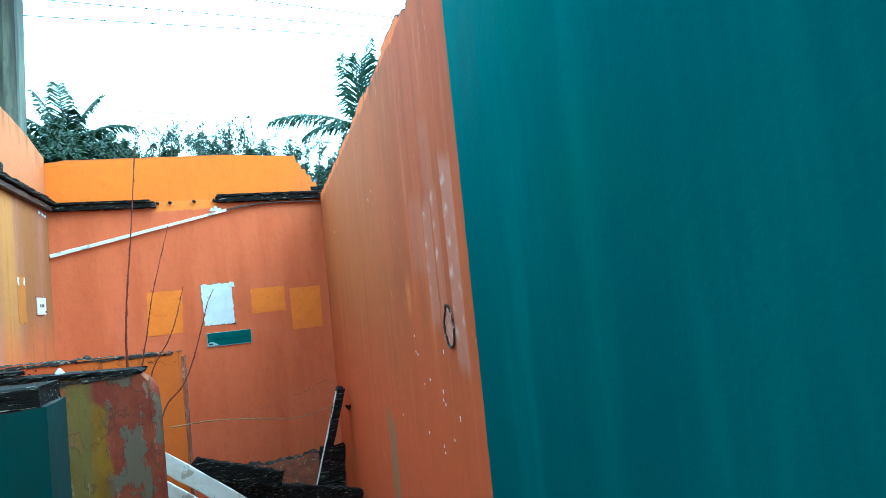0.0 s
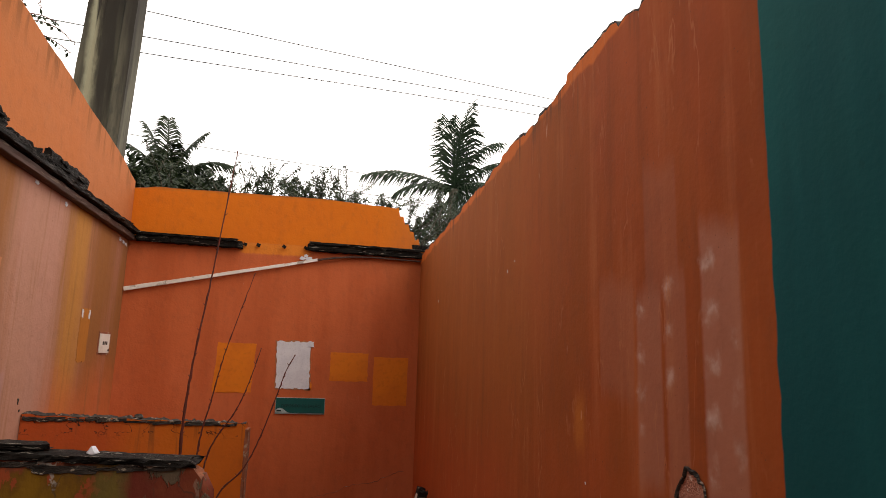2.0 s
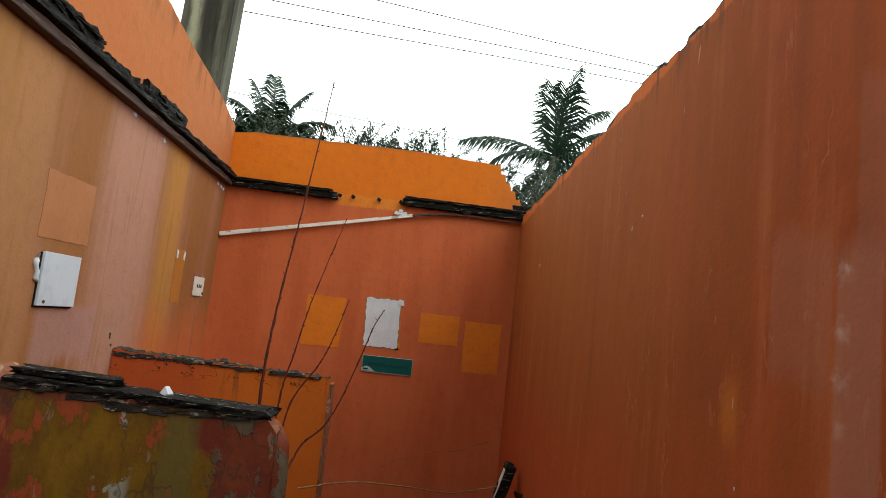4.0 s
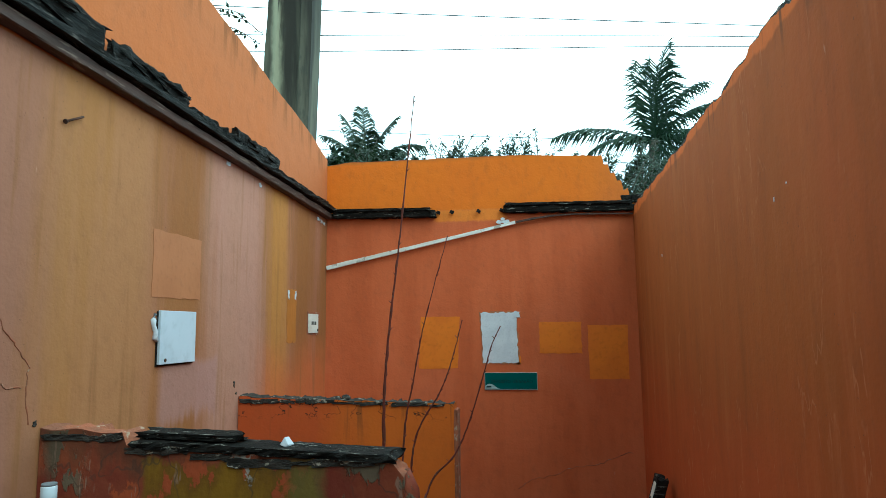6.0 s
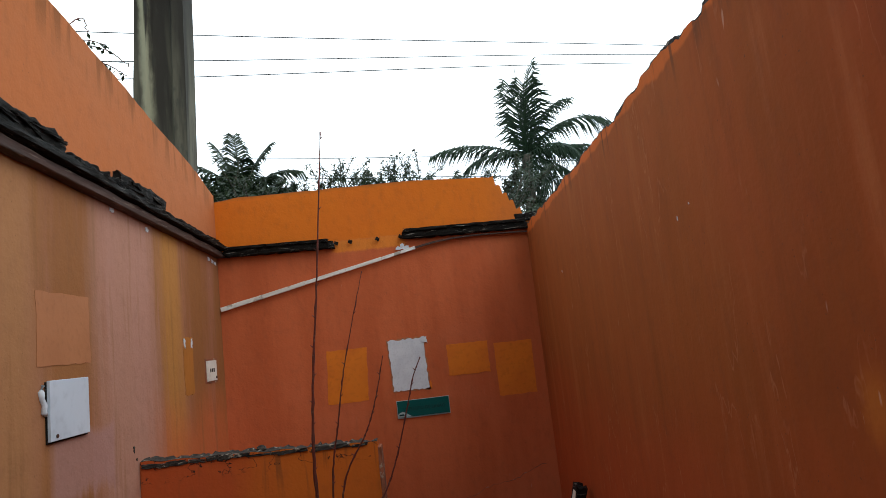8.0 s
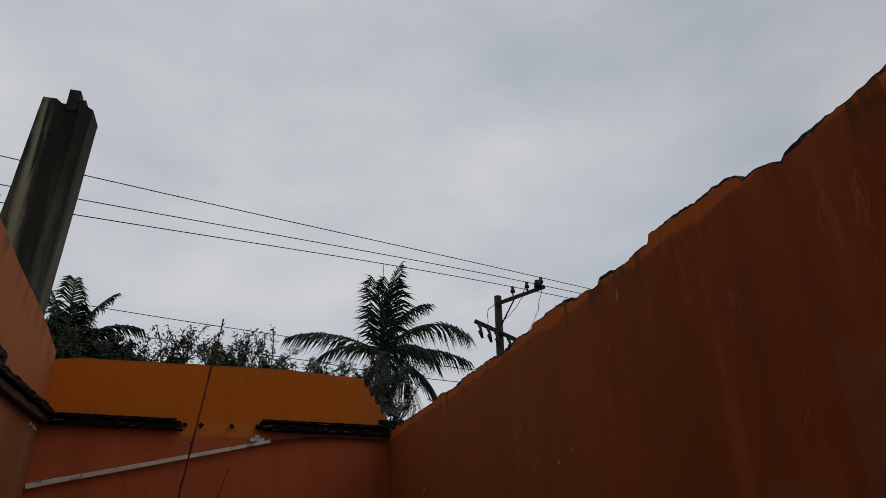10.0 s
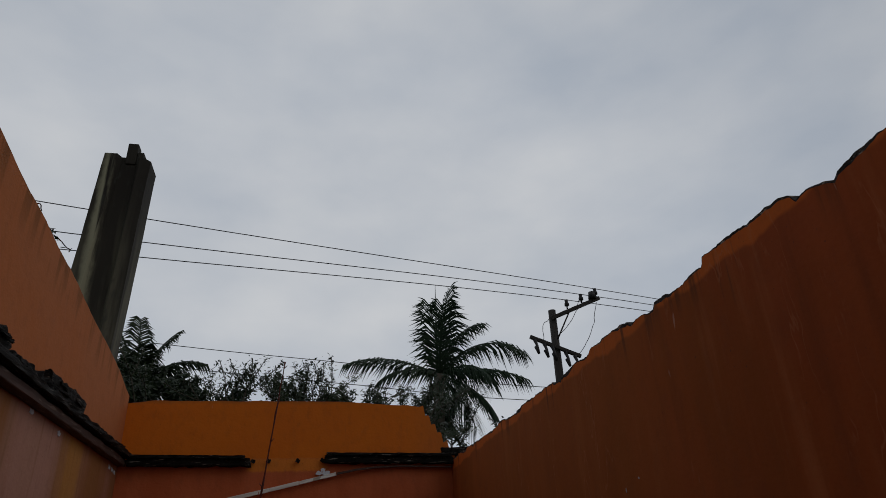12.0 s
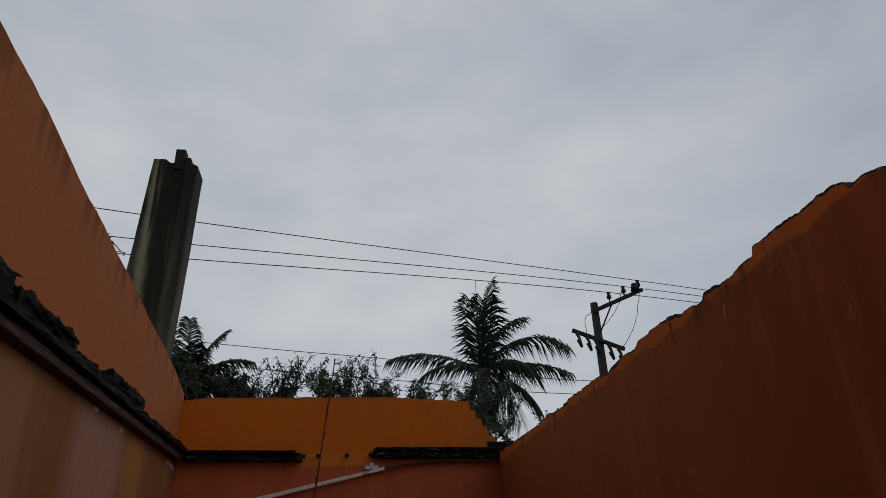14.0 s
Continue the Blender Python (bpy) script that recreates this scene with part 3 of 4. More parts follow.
broken_hole(-0.935, 1.495, 0.047, 0.060, 3)

for path in (((-0.20, 1.88), (-0.13, 1.77), (-0.10, 1.72), (-0.05, 1.67), (-0.02, 1.63), (-0.025, 1.55), (-0.005, 1.48)), ((-0.30, 1.62), (-0.20, 1.60), (-0.13, 1.612), (-0.09, 1.585), (-0.03, 1.58))):
    bm = bmesh.new()
    pts = [Vector((0.0005, a, b)) for a, b in path]
    fine = [p.lerp(q, i / 6) + 0.009 * noise.noise_vector(Vector((0, p.y * 9, p.z * 9 + i * 1.7))) for p, q in zip(pts, pts[1:]) for i in range(6)]
    tube([Vector((0.0, p.y, p.z)) for p in fine], [0.0020 + 0.0016 * noise.noise(p * 60) for p in fine], 5, bm)
    part("crack", bm, MORTAR, wall_left, "thin crack in the plaster")

# low broken stub and scar at the foot of the end wall
stub = part("wall_stub", wall_mesh("y", 2.27, YB - 0.002, 1.05, XR - 0.004, lambda x: 0.47 + 0.03 * noise.noise(Vector((x * 7, 0, 1))) + 0.03 * (x - 1.05), 0.02, 0.03), [MORTAR, MOULD])
tagged(stub, "broken stub of red plastered masonry at wall foot", "wall stub", kind="structure")
scar = [(1.17, 0.79), (1.24, 0.84), (1.34, 0.86), (1.48, 0.91), (1.62, 0.93), (1.74, 0.98), (1.84, 1.0)]
scar_pts = [Vector((a, 0, q)).lerp(Vector((c, 0, d)), i / 7) for (a, q), (c, d) in zip(scar, scar[1:]) for i in range(7)]
scar_pts = [Vector((p.x, YB, p.z)) + 0.012 * Vector((noise.noise(p * 31), 0, noise.noise(p * 43))) for p in scar_pts]
part("plaster_scar", tube(scar_pts, [0.0016 + 0.0018 * noise.noise(p * 40) for p in scar_pts], 5), MORTAR, wall_back, "thin ragged crack in the plaster")


# ---- low partitions between the stalls ----
def low_wall(name, label, y0, y1, x1, top, mat, cap, seed):
    ob = part(name, wall_mesh("y", y0, y1, 0.003, x1, top, 0.012, 0.015, seed), [mat, cap])
    return tagged(ob, label, "partition", "low stall partitions", "structure")


def top1(x):
    return 1.474 - 0.05 * x - (0.030 if 0.24 < x else 0.0) + 0.006 * noise.noise(Vector((x * 14, 0, 9))) - (0.05 * max(0, (x - 0.93) / 0.04))


def top2(x):
    return 1.434 - 0.03 * x + 0.007 * noise.noise(Vector((x * 15, 3, 9)))


low1 = low_wall("partition_1", "broken low partition with peeling yellow and red paint", 0.03, 0.125, 0.955, top1, PEEL, MORTAR, 1)
low2 = low_wall("partition_2", "broken low amber painted partition with cracked top", 1.17, 1.265, 0.94, top2, AMBER, MOULD, 2)
low0 = low_wall("partition_3", "broken low dark teal painted partition", -1.17, -1.04, 0.965, lambda x: 1.444 + 0.004 * noise.noise(Vector((x * 12, 0, 2))), TEAL, MOULD, 3)
# bulging jamb where the door frame came out
jamb = bmesh.new()
tube([(0.945, 0.075, 0.0), (0.948, 0.075, 0.7), (0.952, 0.075, 1.25), (0.948, 0.075, 1.33), (0.94, 0.075, 1.375)], [0.042, 0.04, 0.036, 0.034, 0.02], 14, jamb)
for v in jamb.verts:
    v.co += 0.012 * Vector((noise.noise(v.co * 22), noise.noise(v.co * 25 + Vector((4, 4, 4))), 0))
part("jamb", jamb, PEEL, low1, "crumbled plaster jamb")
part("jamb_edge", plank((0.946, 1.218, 0.0), (0.946, 1.218, 1.38), 0.016, 0.095, 5, 0.004, 30, (1, 0, 0)), MORTAR, low2, "dark broken plaster edge")
# cracked, lifting mortar along the tops
for low, y, x1, top, sd in ((low1, 0.030, 0.90, top1, 11), (low2, 1.168, 0.94, top2, 12)):
    r2 = random.Random(sd)
    x = 0.01
    while x < x1 - 0.05:
        w = r2.uniform(0.05, 0.16)
        h = r2.uniform(0.006, 0.02)
        z = top(x + w / 2) - r2.uniform(0.006, 0.02)
        part("crack_edge", plank((x, y, z), (min(x + w, x1), y + r2.uniform(-0.003, 0.003), z + r2.uniform(-0.008, 0.008)), 0.007, h, sd * 7 + int(x * 100), 0.003, 7, (0, 1, 0), 0.01), MOULD, low)
        x += w * r2.uniform(0.8, 1.15)

# ---- charred boards and battens ----
def loose_board(name, label, p0, p1, wide, high, seed, mat, rough=0.005, across=None, ragged=0.02, cat="board", group="charred boards", steps=18):
    ob = part(name, plank(p0, p1, wide, high, seed, rough, steps, across, ragged), mat, None, base=p0)
    return tagged(ob, label, cat, group)


loose_board("charred_board", "split charred board lying on the broken partition", (0.27, 0.078, 1.457), (0.525, 0.078, 1.449), 0.08, 0.016, 1, CHAR_X, 0.004)
loose_board("charred_board", "long blackened board capping the broken partition", (0.26, 0.075, 1.436), (0.935, 0.075, 1.408), 0.105, 0.021, 2, CHAR_X, 0.006, None, 0.02, 'board', 'charred boards', 40)
loose_board("charred_board", "thick burnt board capping the teal partition", (0.02, -1.105, 1.465), (0.955, -1.105, 1.465), 0.13, 0.046, 3, CHAR_X, 0.003, None, 0.004)
bm = bmesh.new()
for i in range(14):
    a = 2 * math.pi * i / 14
    bm.verts.new((0.650 + 0.015 * math.cos(a) + 0.004 * math.sin(3 * a), 0.075 + 0.014 * math.sin(a), 1.430 + 0.003 * math.cos(5 * a)))
    bm.verts.new((0.648 + 0.006 * math.cos(a), 0.075 + 0.006 * math.sin(a), 1.445 + 0.005 * math.sin(2 * a)))
bmesh.ops.convex_hull(bm, input=bm.verts)
tagged(part("crumpled_paper", bm, PAPER, None, base=(0.65, 0.10, 1.425)), "small crumpled scrap of white paper on partition", "paper")
for x, y, z, s in ((0.47, 1.215, 1.427, 0.02), (0.43, 1.21, 1.426, 0.012)):
    bm = bmesh.new()
    bmesh.ops.create_icosphere(bm, subdivisions=2, radius=s)
    for v in bm.verts:
        v.co = Vector((v.co.x, v.co.y, v.co.z * 0.6)) * (1 + 0.4 * noise.noise(v.co * 60)) + Vector((x, y, z))
    tagged(part("rubble_lump", bm, MOULD, None, base=(x, y, z)), "small lump of blackened mortar on partition top", "rubble")

ceiling_rail = thing("ceiling_batten", (0, 0, 2.41), "weathered wooden ceiling batten with burnt remains along wall", "batten")
part("batten", plank((0.02, -3.2, 2.548), (0.02, 2.36, 2.425), 0.045, 0.034, 9, 0.003, 80, (1, 0, 0)), RAIL, ceiling_rail, "brown weathered batten")
part("burnt_strip", plank((0.035, -3.2, 2.586), (0.035, 2.35, 2.463), 0.06, 0.028, 10, 0.006, 110, (1, 0, 0)), CHAR_Y, ceiling_rail, "charred upper strip")
r3 = random.Random(8)
for y0, y1, h, t in ((1.02, 1.47, 0.085, 0.028), (0.60, 1.0, 0.035, 0.03), (0.18, 0.60, 0.085, 0.025), (-0.30, 0.16, 0.11, 0.02), (-0.85, -0.32, 0.07, 0.025), (1.55, 2.2, 0.018, 0.02), (-1.6, -0.95, 0.06, 0.02)):
    za0, zb0 = 2.475 + (2.36 - y0) * 0.022, 2.475 + (2.36 - y1) * 0.022
    part("burnt_splinter", plank((0.03, y0, za0 + h * 0.35), (0.032, y1, zb0 + h * 0.32), t, h, int(y0 * 100) + 500, 0.009, 16, (1, 0, 0), 0.035), CHAR_Y, ceiling_rail, "jagged burnt board remnant")
    for j in range(5):
        ya = r3.uniform(y0, y1)
        za = zb0 + h * r3.uniform(0.3, 0.8)
        part("burnt_splinter", plank((0.045, ya, za), (0.05, ya + r3.uniform(0.05, 0.16), za - r3.uniform(-0.005, 0.03)), 0.010, 0.010, 700 + j + int(ya * 50), 0.003, 6, (1, 0, 0), 0.02), CHAR_Y, ceiling_rail)

for x0, x1, sd in ((0.055, 0.695, 21), (1.13, 1.88, 22)):
    b = thing("ceiling_batten", (x0, 2.345, 2.42), "charred wooden batten fixed to the end wall", "batten", "end wall battens")
    part("batten", plank((x0, 2.345, 2.43), (x1, 2.345, 2.418), 0.04, 0.045, sd, 0.005, 26, (0, 1, 0), 0.03), CHAR_X, b)
    part("burnt_strip", plank((x0, 2.338, 2.456), (x1 - 0.02, 2.338, 2.444), 0.05, 0.018, sd + 5, 0.004, 26, (0, 1, 0), 0.02), CHAR_X, b)
for x in (0.715, 0.80, 0.965, 1.105):
    n = thing("nail", (x, YB, 2.43), "rusty nail stub stuck in the orange wall", "nail", "rusty nails")
    part("shank", tube([(x, YB + 0.01, 2.43), (x + 0.004, YB - 0.022, 2.425)], 0.004, 6), IRON, n)
    part("head", plank((x - 0.009, YB - 0.02, 2.43), (x + 0.012, YB - 0.02, 2.42), 0.014, 0.018, int(x * 100), 0.004, 4), CHAR, n, "splinter of burnt wood")

# fallen cornice strip hanging across the end wall
strip = thing("cornice_strip", (0.01, 2.345, 2.10), "white plastic cornice strip hanging loose across wall", "cornice strip")
sp = [(0.008, 2.098), (0.26, 2.150), (0.51, 2.203), (0.76, 2.256), (0.98, 2.302), (1.19, 2.348)]
for i, ((a, b), (c, d)) in enumerate(zip(sp, sp[1:])):
    part("strip_length", plank((a, 2.350, b), (c - 0.002, 2.350, d), 0.012, 0.026 - 0.002 * i, 60 + i, 0.001, 6, (0, 1, 0), 0.002), WHITE, strip)
tail = [(1.19, 2.348), (1.30, 2.368), (1.42, 2.381), (1.54, 2.385), (1.70, 2.382), (1.88, 2.376)]
for i, ((a, b), (c, d)) in enumerate(zip(tail, tail[1:])):
    part("strip_edge", plank((a, 2.345, b), (c, 2.345, d), 0.014, 0.012 - 0.001 * i, 80 + i, 0.001, 4, (0, 1, 0)), RAIL, strip, "bent edge of the strip")
part("torn_lug", uneven("y", 2.352, 1.075, 1.15, 2.345, 2.362, 0.004, 33, 0.006, 5), PAPER, strip, "torn white lug")
part("torn_lug", uneven("y", 2.352, 1.10, 1.125, 2.36, 2.38, 0.004, 34, 0.004, 4), PAPER, strip, "torn white lug")

beam = loose_board("beam_end", "blackened beam end resting in the broken wall corner", (1.76, 2.44, 2.47), (1.99, 2.40, 2.47), 0.12, 0.05, 71, CHAR_X, 0.006, None, 0.03, "beam")

for y, z in ((2.20, 2.385), (2.26, 2.38), (2.31, 2.372), (1.02, 2.425), (1.35, 2.405)):
    part("plaster_chip", uneven("x+", 0.0, y - 0.016, y + 0.016, z - 0.008, z + 0.008, 0.003, int(y * 100), 0.005, 4), PAPER, wall_left, "pale chip in the plaster")
for y, z, h in ((1.13, 1.49, 0.012), (0.01, 1.486, 0.006), (1.15, 1.45, 0.005)):
    part("dark_nick", uneven("x+", 0.0, y - 0.005, y + 0.005, z - h, z + h, 0.002, int(y * 90) + 3, 0.003, 4), MOULD, wall_left, "dark nick in the plaster")

# ---- things on the walls ----
paper = thing("torn_notice", (1.08, YB, 1.51), "torn white glued paper notice on orange wall", "notice")
part("sheet", uneven("y", YB, 0.975, 1.185, 1.508, 1.806, 0.003, 3, 0.0045, 14, -0.03), PAPER, paper)
part("torn_corner", uneven("y", YB - 0.003, 1.165, 1.20, 1.775, 1.812, 0.003, 5, 0.004, 5), PAPER, paper, "white torn corner")
part("paper_rim", uneven("y", YB, 0.968, 1.192, 1.50, 1.812, 0.0015, 6, 0.006, 16, -0.03), mat_two("brown_glue_stain", (0.42, 0.17, 0.07), (0.30, 0.13, 0.07), 30, rough=0.9, bump=0.2), paper, "brown glue edge")

sign = thing("wall_sign", (1.135, YB, 1.35), "small teal room sign with dark lettering", "sign")
part("plate", box(0.982, YB - 0.008, 1.349, 1.293, YB - 0.0005, 1.451, 0.0015), SIGN_EDGE, sign, "pale plate edge")
face = part("face", box(0.986, YB - 0.0105, 1.356, 1.290, YB - 0.0075, 1.449), SIGN, sign)
wave = bmesh.new()
rim = [(0.986, 1.357), (1.075, 1.357), (1.06, 1.361), (1.045, 1.371), (1.03, 1.382), (1.012, 1.387), (0.998, 1.383), (0.986, 1.374)]
wave.faces.new([wave.verts.new((x, YB - 0.012, z)) for x, z in rim])
part("wave", wave, SIGN_EDGE, face, "pale wave shape in the corner")
part("emblem", box(0.993, YB - 0.0135, 1.365, 1.022, YB - 0.0125, 1.374), INK, face, "small dark emblem")
txt = bpy.data.curves.new("lettering", "FONT")
txt.body, txt.size, txt.align_x, txt.extrude = "DEPÓSITO DE SABÃO", 0.0255, "CENTER", 0.0004
tob = bpy.data.objects.new("lettering_source", txt)
lettering = new("lettering", bpy.data.meshes.new_from_object(tob))
bpy.data.objects.remove(tob)
lettering.data.materials.append(INK)
lettering.parent = face
lettering.rotation_euler = (radians(90), 0, 0)
lettering.location = Vector((1.143, YB - 0.0115, 1.392)) - sign.location
tagged(lettering, "dark sign lettering")

wb = thing("wall_board", (0.0, 0.67, 1.60), "white plastic board hung on faded wall", "board")
bm = box(0.004, 0.538, 1.604, 0.014, 0.772, 1.788, 0.0015)
panel = part("panel", bm, BOARD, wb)
part("backing", box(0.0005, 0.533, 1.598, 0.004, 0.774, 1.785), CHAR, wb, "dark backing edge")
part("screw", tube([(0.010, 0.572, 1.618), (0.017, 0.572, 1.618)], 0.006, 8), IRON, panel, "dark screw head")
bm = tube([(0.003, 0.52, 1.775), (0.004, 0.508, 1.755), (0.004, 0.512, 1.735), (0.004, 0.525, 1.715), (0.004, 0.520, 1.695), (0.004, 0.535, 1.685)], [0.006, 0.011, 0.008, 0.009, 0.010, 0.006], 8)
part("glue_bead", bm, PAPER, wb, "white squiggle of dried glue")

sw = thing("switch_plate", (0.0, 2.125, 1.69), "small white label plate on the faded wall", "plate")
part("backing", uneven("x+", 0.0, 2.025, 2.225, 1.688, 1.818, 0.002, 13, 0.004, 6), MORTAR, sw, "brown glue border")
plate = part("plate", box(0.001, 2.04, 1.698, 0.007, 2.205, 1.808, 0.001), WHITE, sw)
for i in range(3):
    part("text_bar", box(0.006, 2.085 + 0.03 * i, 1.745, 0.0078, 2.105 + 0.03 * i, 1.765), POLE, plate, "dark unreadable print")
part("screw", tube([(0.006, 2.19, 1.715), (0.011, 2.19, 1.715)], 0.007, 7), IRON, plate, "dark screw")

nail = thing("long_nail", (0.0, 0.06, 2.30), "long bent rusty nail in the faded wall", "nail")
part("shank", tube([(-0.004, 0.116, 2.331), (0.008, 0.113, 2.3295), (0.009, 0.046, 2.295)], 0.0035, 6), IRON, nail)
part("head", tube([(0.009, 0.046, 2.295), (0.009, 0.042, 2.293)], 0.007, 8), IRON, nail)

# ---- loose things on the floor ----
post = thing("leaning_post", (1.55, 1.60, 0.0), "burnt wooden post leaning in the corner", "post")
part("post", plank((1.53, 1.66, 0.0), (1.835, 1.62, 1.03), 0.05, 0.085, 91, 0.004, 24, (0.9, 0, -0.28), 0.01), CHAR, post)
part("pale_edge", plank((1.502, 1.655, 0.0), (1.806, 1.615, 1.01), 0.008, 0.05, 92, 0.002, 20, (0.9, 0, -0.28), 0.01), WHITE, post, "pale split edge")
loose_board("charred_board", "short burnt board standing against the corner", (1.70, 1.80, 0.0), (1.77, 1.85, 0.62), 0.17, 0.03, 93, CHAR, 0.006, (1, 0, 0))
loose_board("fallen_plank", "fallen white painted plank leaning on rubble", (0.55, 0.92, 1.12), (1.42, 0.95, 0.42), 0.02, 0.085, 94, WHITE, 0.002, (0, 1, 0), 0.01, "plank", "fallen planks")
loose_board("fallen_plank", "fallen white painted plank leaning on rubble", (0.55, 0.86, 1.02), (1.45, 0.88, 0.28), 0.02, 0.06, 95, WHITE, 0.002, (0, 1, 0), 0.01, "plank", "fallen planks")
loose_board("charred_board", "burnt board fallen across the white planks", (0.98, 1.0, 0.82), (1.42, 1.05, 0.66), 0.05, 0.085, 96, CHAR_X, 0.006)
loose_board("charred_board", "long burnt board fallen across the floor", (1.05, 1.1, 0.66), (1.86, 1.35, 0.40), 0.06, 0.10, 97, CHAR_X, 0.006)
r5 = random.Random(31)
heap = bmesh.new()
for i in range(120):
    t = bmesh.new()
    x, y = r5.uniform(0.1, 1.8), r5.uniform(0.35, 2.2)
    s = r5.uniform(0.03, 0.09)
    h = 0.28 * max(0.0, 1 - abs(x - 1.1) / 0.9)
    m = Matrix.LocRotScale((x, y, r5.uniform(0, h + 0.02)), Euler((r5.uniform(0, 3), r5.uniform(0, 3), r5.uniform(0, 3))), (s, s * 0.7, s * 0.5))
    bmesh.ops.create_cube(heap, size=1.6, matrix=m)
    t.free()
for v in heap.verts:
    v.co += 0.012 * noise.noise_vector(v.co * 20)
    v.co.z = max(v.co.z, 0.0)
tagged(part("rubble", heap, MORTAR), "heap of broken mortar and brick rubble on floor", "rubble", kind="stuff")

pipe = thing("pvc_pipe", (0.105, -0.055, 0), "white plastic pipe standing beside the peeling partition", "pipe")
pipe_tube = part("tube", tube([(0.105, -0.055, 0.0), (0.105, -0.055, 1.352)], 0.0165, 20), PIPE, pipe)
part("socket", tube([(0.105, -0.055, 1.315), (0.105, -0.055, 1.318), (0.105, -0.055, 1.350), (0.105, -0.055, 1.353)], [0.0165, 0.0180, 0.0180, 0.0168], 20), PIPE, pipe)
part("rim", tube([(0.105, -0.055, 1.352), (0.105, -0.055, 1.3575)], 0.0172, 20), mat_two("grey_pipe_rim", (0.22, 0.23, 0.25), (0.16, 0.16, 0.17), 20, rough=0.5, bump=0.0), pipe_tube, "grey worn rim")


# ---- the bare sapling growing in the stall ----
def wander(path, n, amp, seed):
    """A smooth path through the points with slight kinks."""
    pts = [Vector(p) for p in path]
    out = []
    for i in range(n + 1):
        f = i / n * (len(pts) - 1)
        j = min(int(f), len(pts) - 2)
        u = f - j
        p0, p1, p2, p3 = pts[max(j - 1, 0)], pts[j], pts[j + 1], pts[min(j + 2, len(pts) - 1)]
        q = 0.5 * ((2 * p1) + (p2 - p0) * u + (2 * p0 - 5 * p1 + 4 * p2 - p3) * u * u + (3 * p1 - p0 - 3 * p2 + p3) * u ** 3)
        out.append(q + amp * Vector((noise.noise(Vector((i * 0.9, seed, 0))), 0, 0)))
    return out


sapling = thing("sapling", (0.82, 0.72, 0.0), "bare red-brown sapling with four leafless stems", "sapling")
stems = (([(0.83, 0.66, 0.0), (0.80, 0.55, 0.8), (0.798, 0.50, 1.372), (0.811, 0.50, 1.656), (0.853, 0.50, 2.017), (0.904, 0.49, 2.476)], 0.0085, 0.0016, True),
         ([(0.84, 0.72, 0.0), (0.80, 0.75, 0.9), (0.808, 0.78, 1.335), (0.842, 0.78, 1.53), (0.882, 0.78, 1.73), (0.972, 0.78, 2.05)], 0.0055, 0.0013, False),
         ([(0.85, 0.76, 0.0), (0.83, 0.80, 1.0), (0.838, 0.82, 1.31), (0.933, 0.82, 1.49), (0.975, 0.83, 1.60), (1.014, 0.84, 1.745)], 0.005, 0.0015, False),
         ([(0.86, 0.78, 0.0), (0.84, 0.88, 0.9), (0.87, 0.96, 1.13), (0.96, 0.97, 1.235), (1.02, 0.98, 1.36), (1.085, 0.98, 1.56), (1.112, 0.98, 1.65), (1.147, 0.985, 1.722)], 0.005, 0.0018, False))
for i, (path, r0, r1, buds) in enumerate(stems):
    w = wander(path, 60, 0.0025, i * 7)
    bm = tube(w, [r0 + (r1 - r0) * (j / 60) ** 0.8 + (0.0012 if j % 5 == 0 else 0) for j in range(61)], 7)
    rb = random.Random(i)
    for j in range(14 if buds else 6, 60, 3 if buds else 6):
        a = w[j]
        s = rb.choice((-1, 1))
        tube([a, a + Vector((s * 0.010, rb.uniform(-0.006, 0.006), 0.010))], [0.0022, 0.0008], 5, bm)
    part("stem", bm, STEM, sapling)
vine = thing("dry_vine", (0.96, 0.8, 1.1), "thin dry vine trailing over the floor rubble", "vine")
part("vine", tube(wander([(0.95, 0.55, 1.10), (1.10, 0.9, 1.05), (1.30, 1.2, 0.98), (1.55, 1.5, 0.90), (1.80, 1.62, 0.93)], 40, 0.02, 77), 0.003, 5), VINE, vine)
fern = thing("fern_sprig", (1.87, 1.66, 0.9), "small dark fern sprig growing from the wall", "plant")
r6 = random.Random(12)
for j in range(5):
    a = Vector((1.87, 1.55 - j * 0.03, 0.90 + 0.01 * j))
    e = a + Vector((-0.03, -0.05 - 0.012 * j, 0.03 - 0.012 * j))
    bm = bmesh.new()
    for i in range(6):
        p = a.lerp(e, i / 5)
        q = 0.012 * math.sin(math.pi * (0.15 + 0.85 * i / 5)) + 0.002
        bm.verts.new(p + Vector((0, 0, q)))
        bm.verts.new(p - Vector((0, 0, q)))
    bm.verts.ensure_lookup_table()
    for i in range(5):
        bm.faces.new((bm.verts[2 * i], bm.verts[2 * i + 2], bm.verts[2 * i + 3], bm.verts[2 * i + 1]))
    part("leaflet", bm, LEAF_DARK, fern)


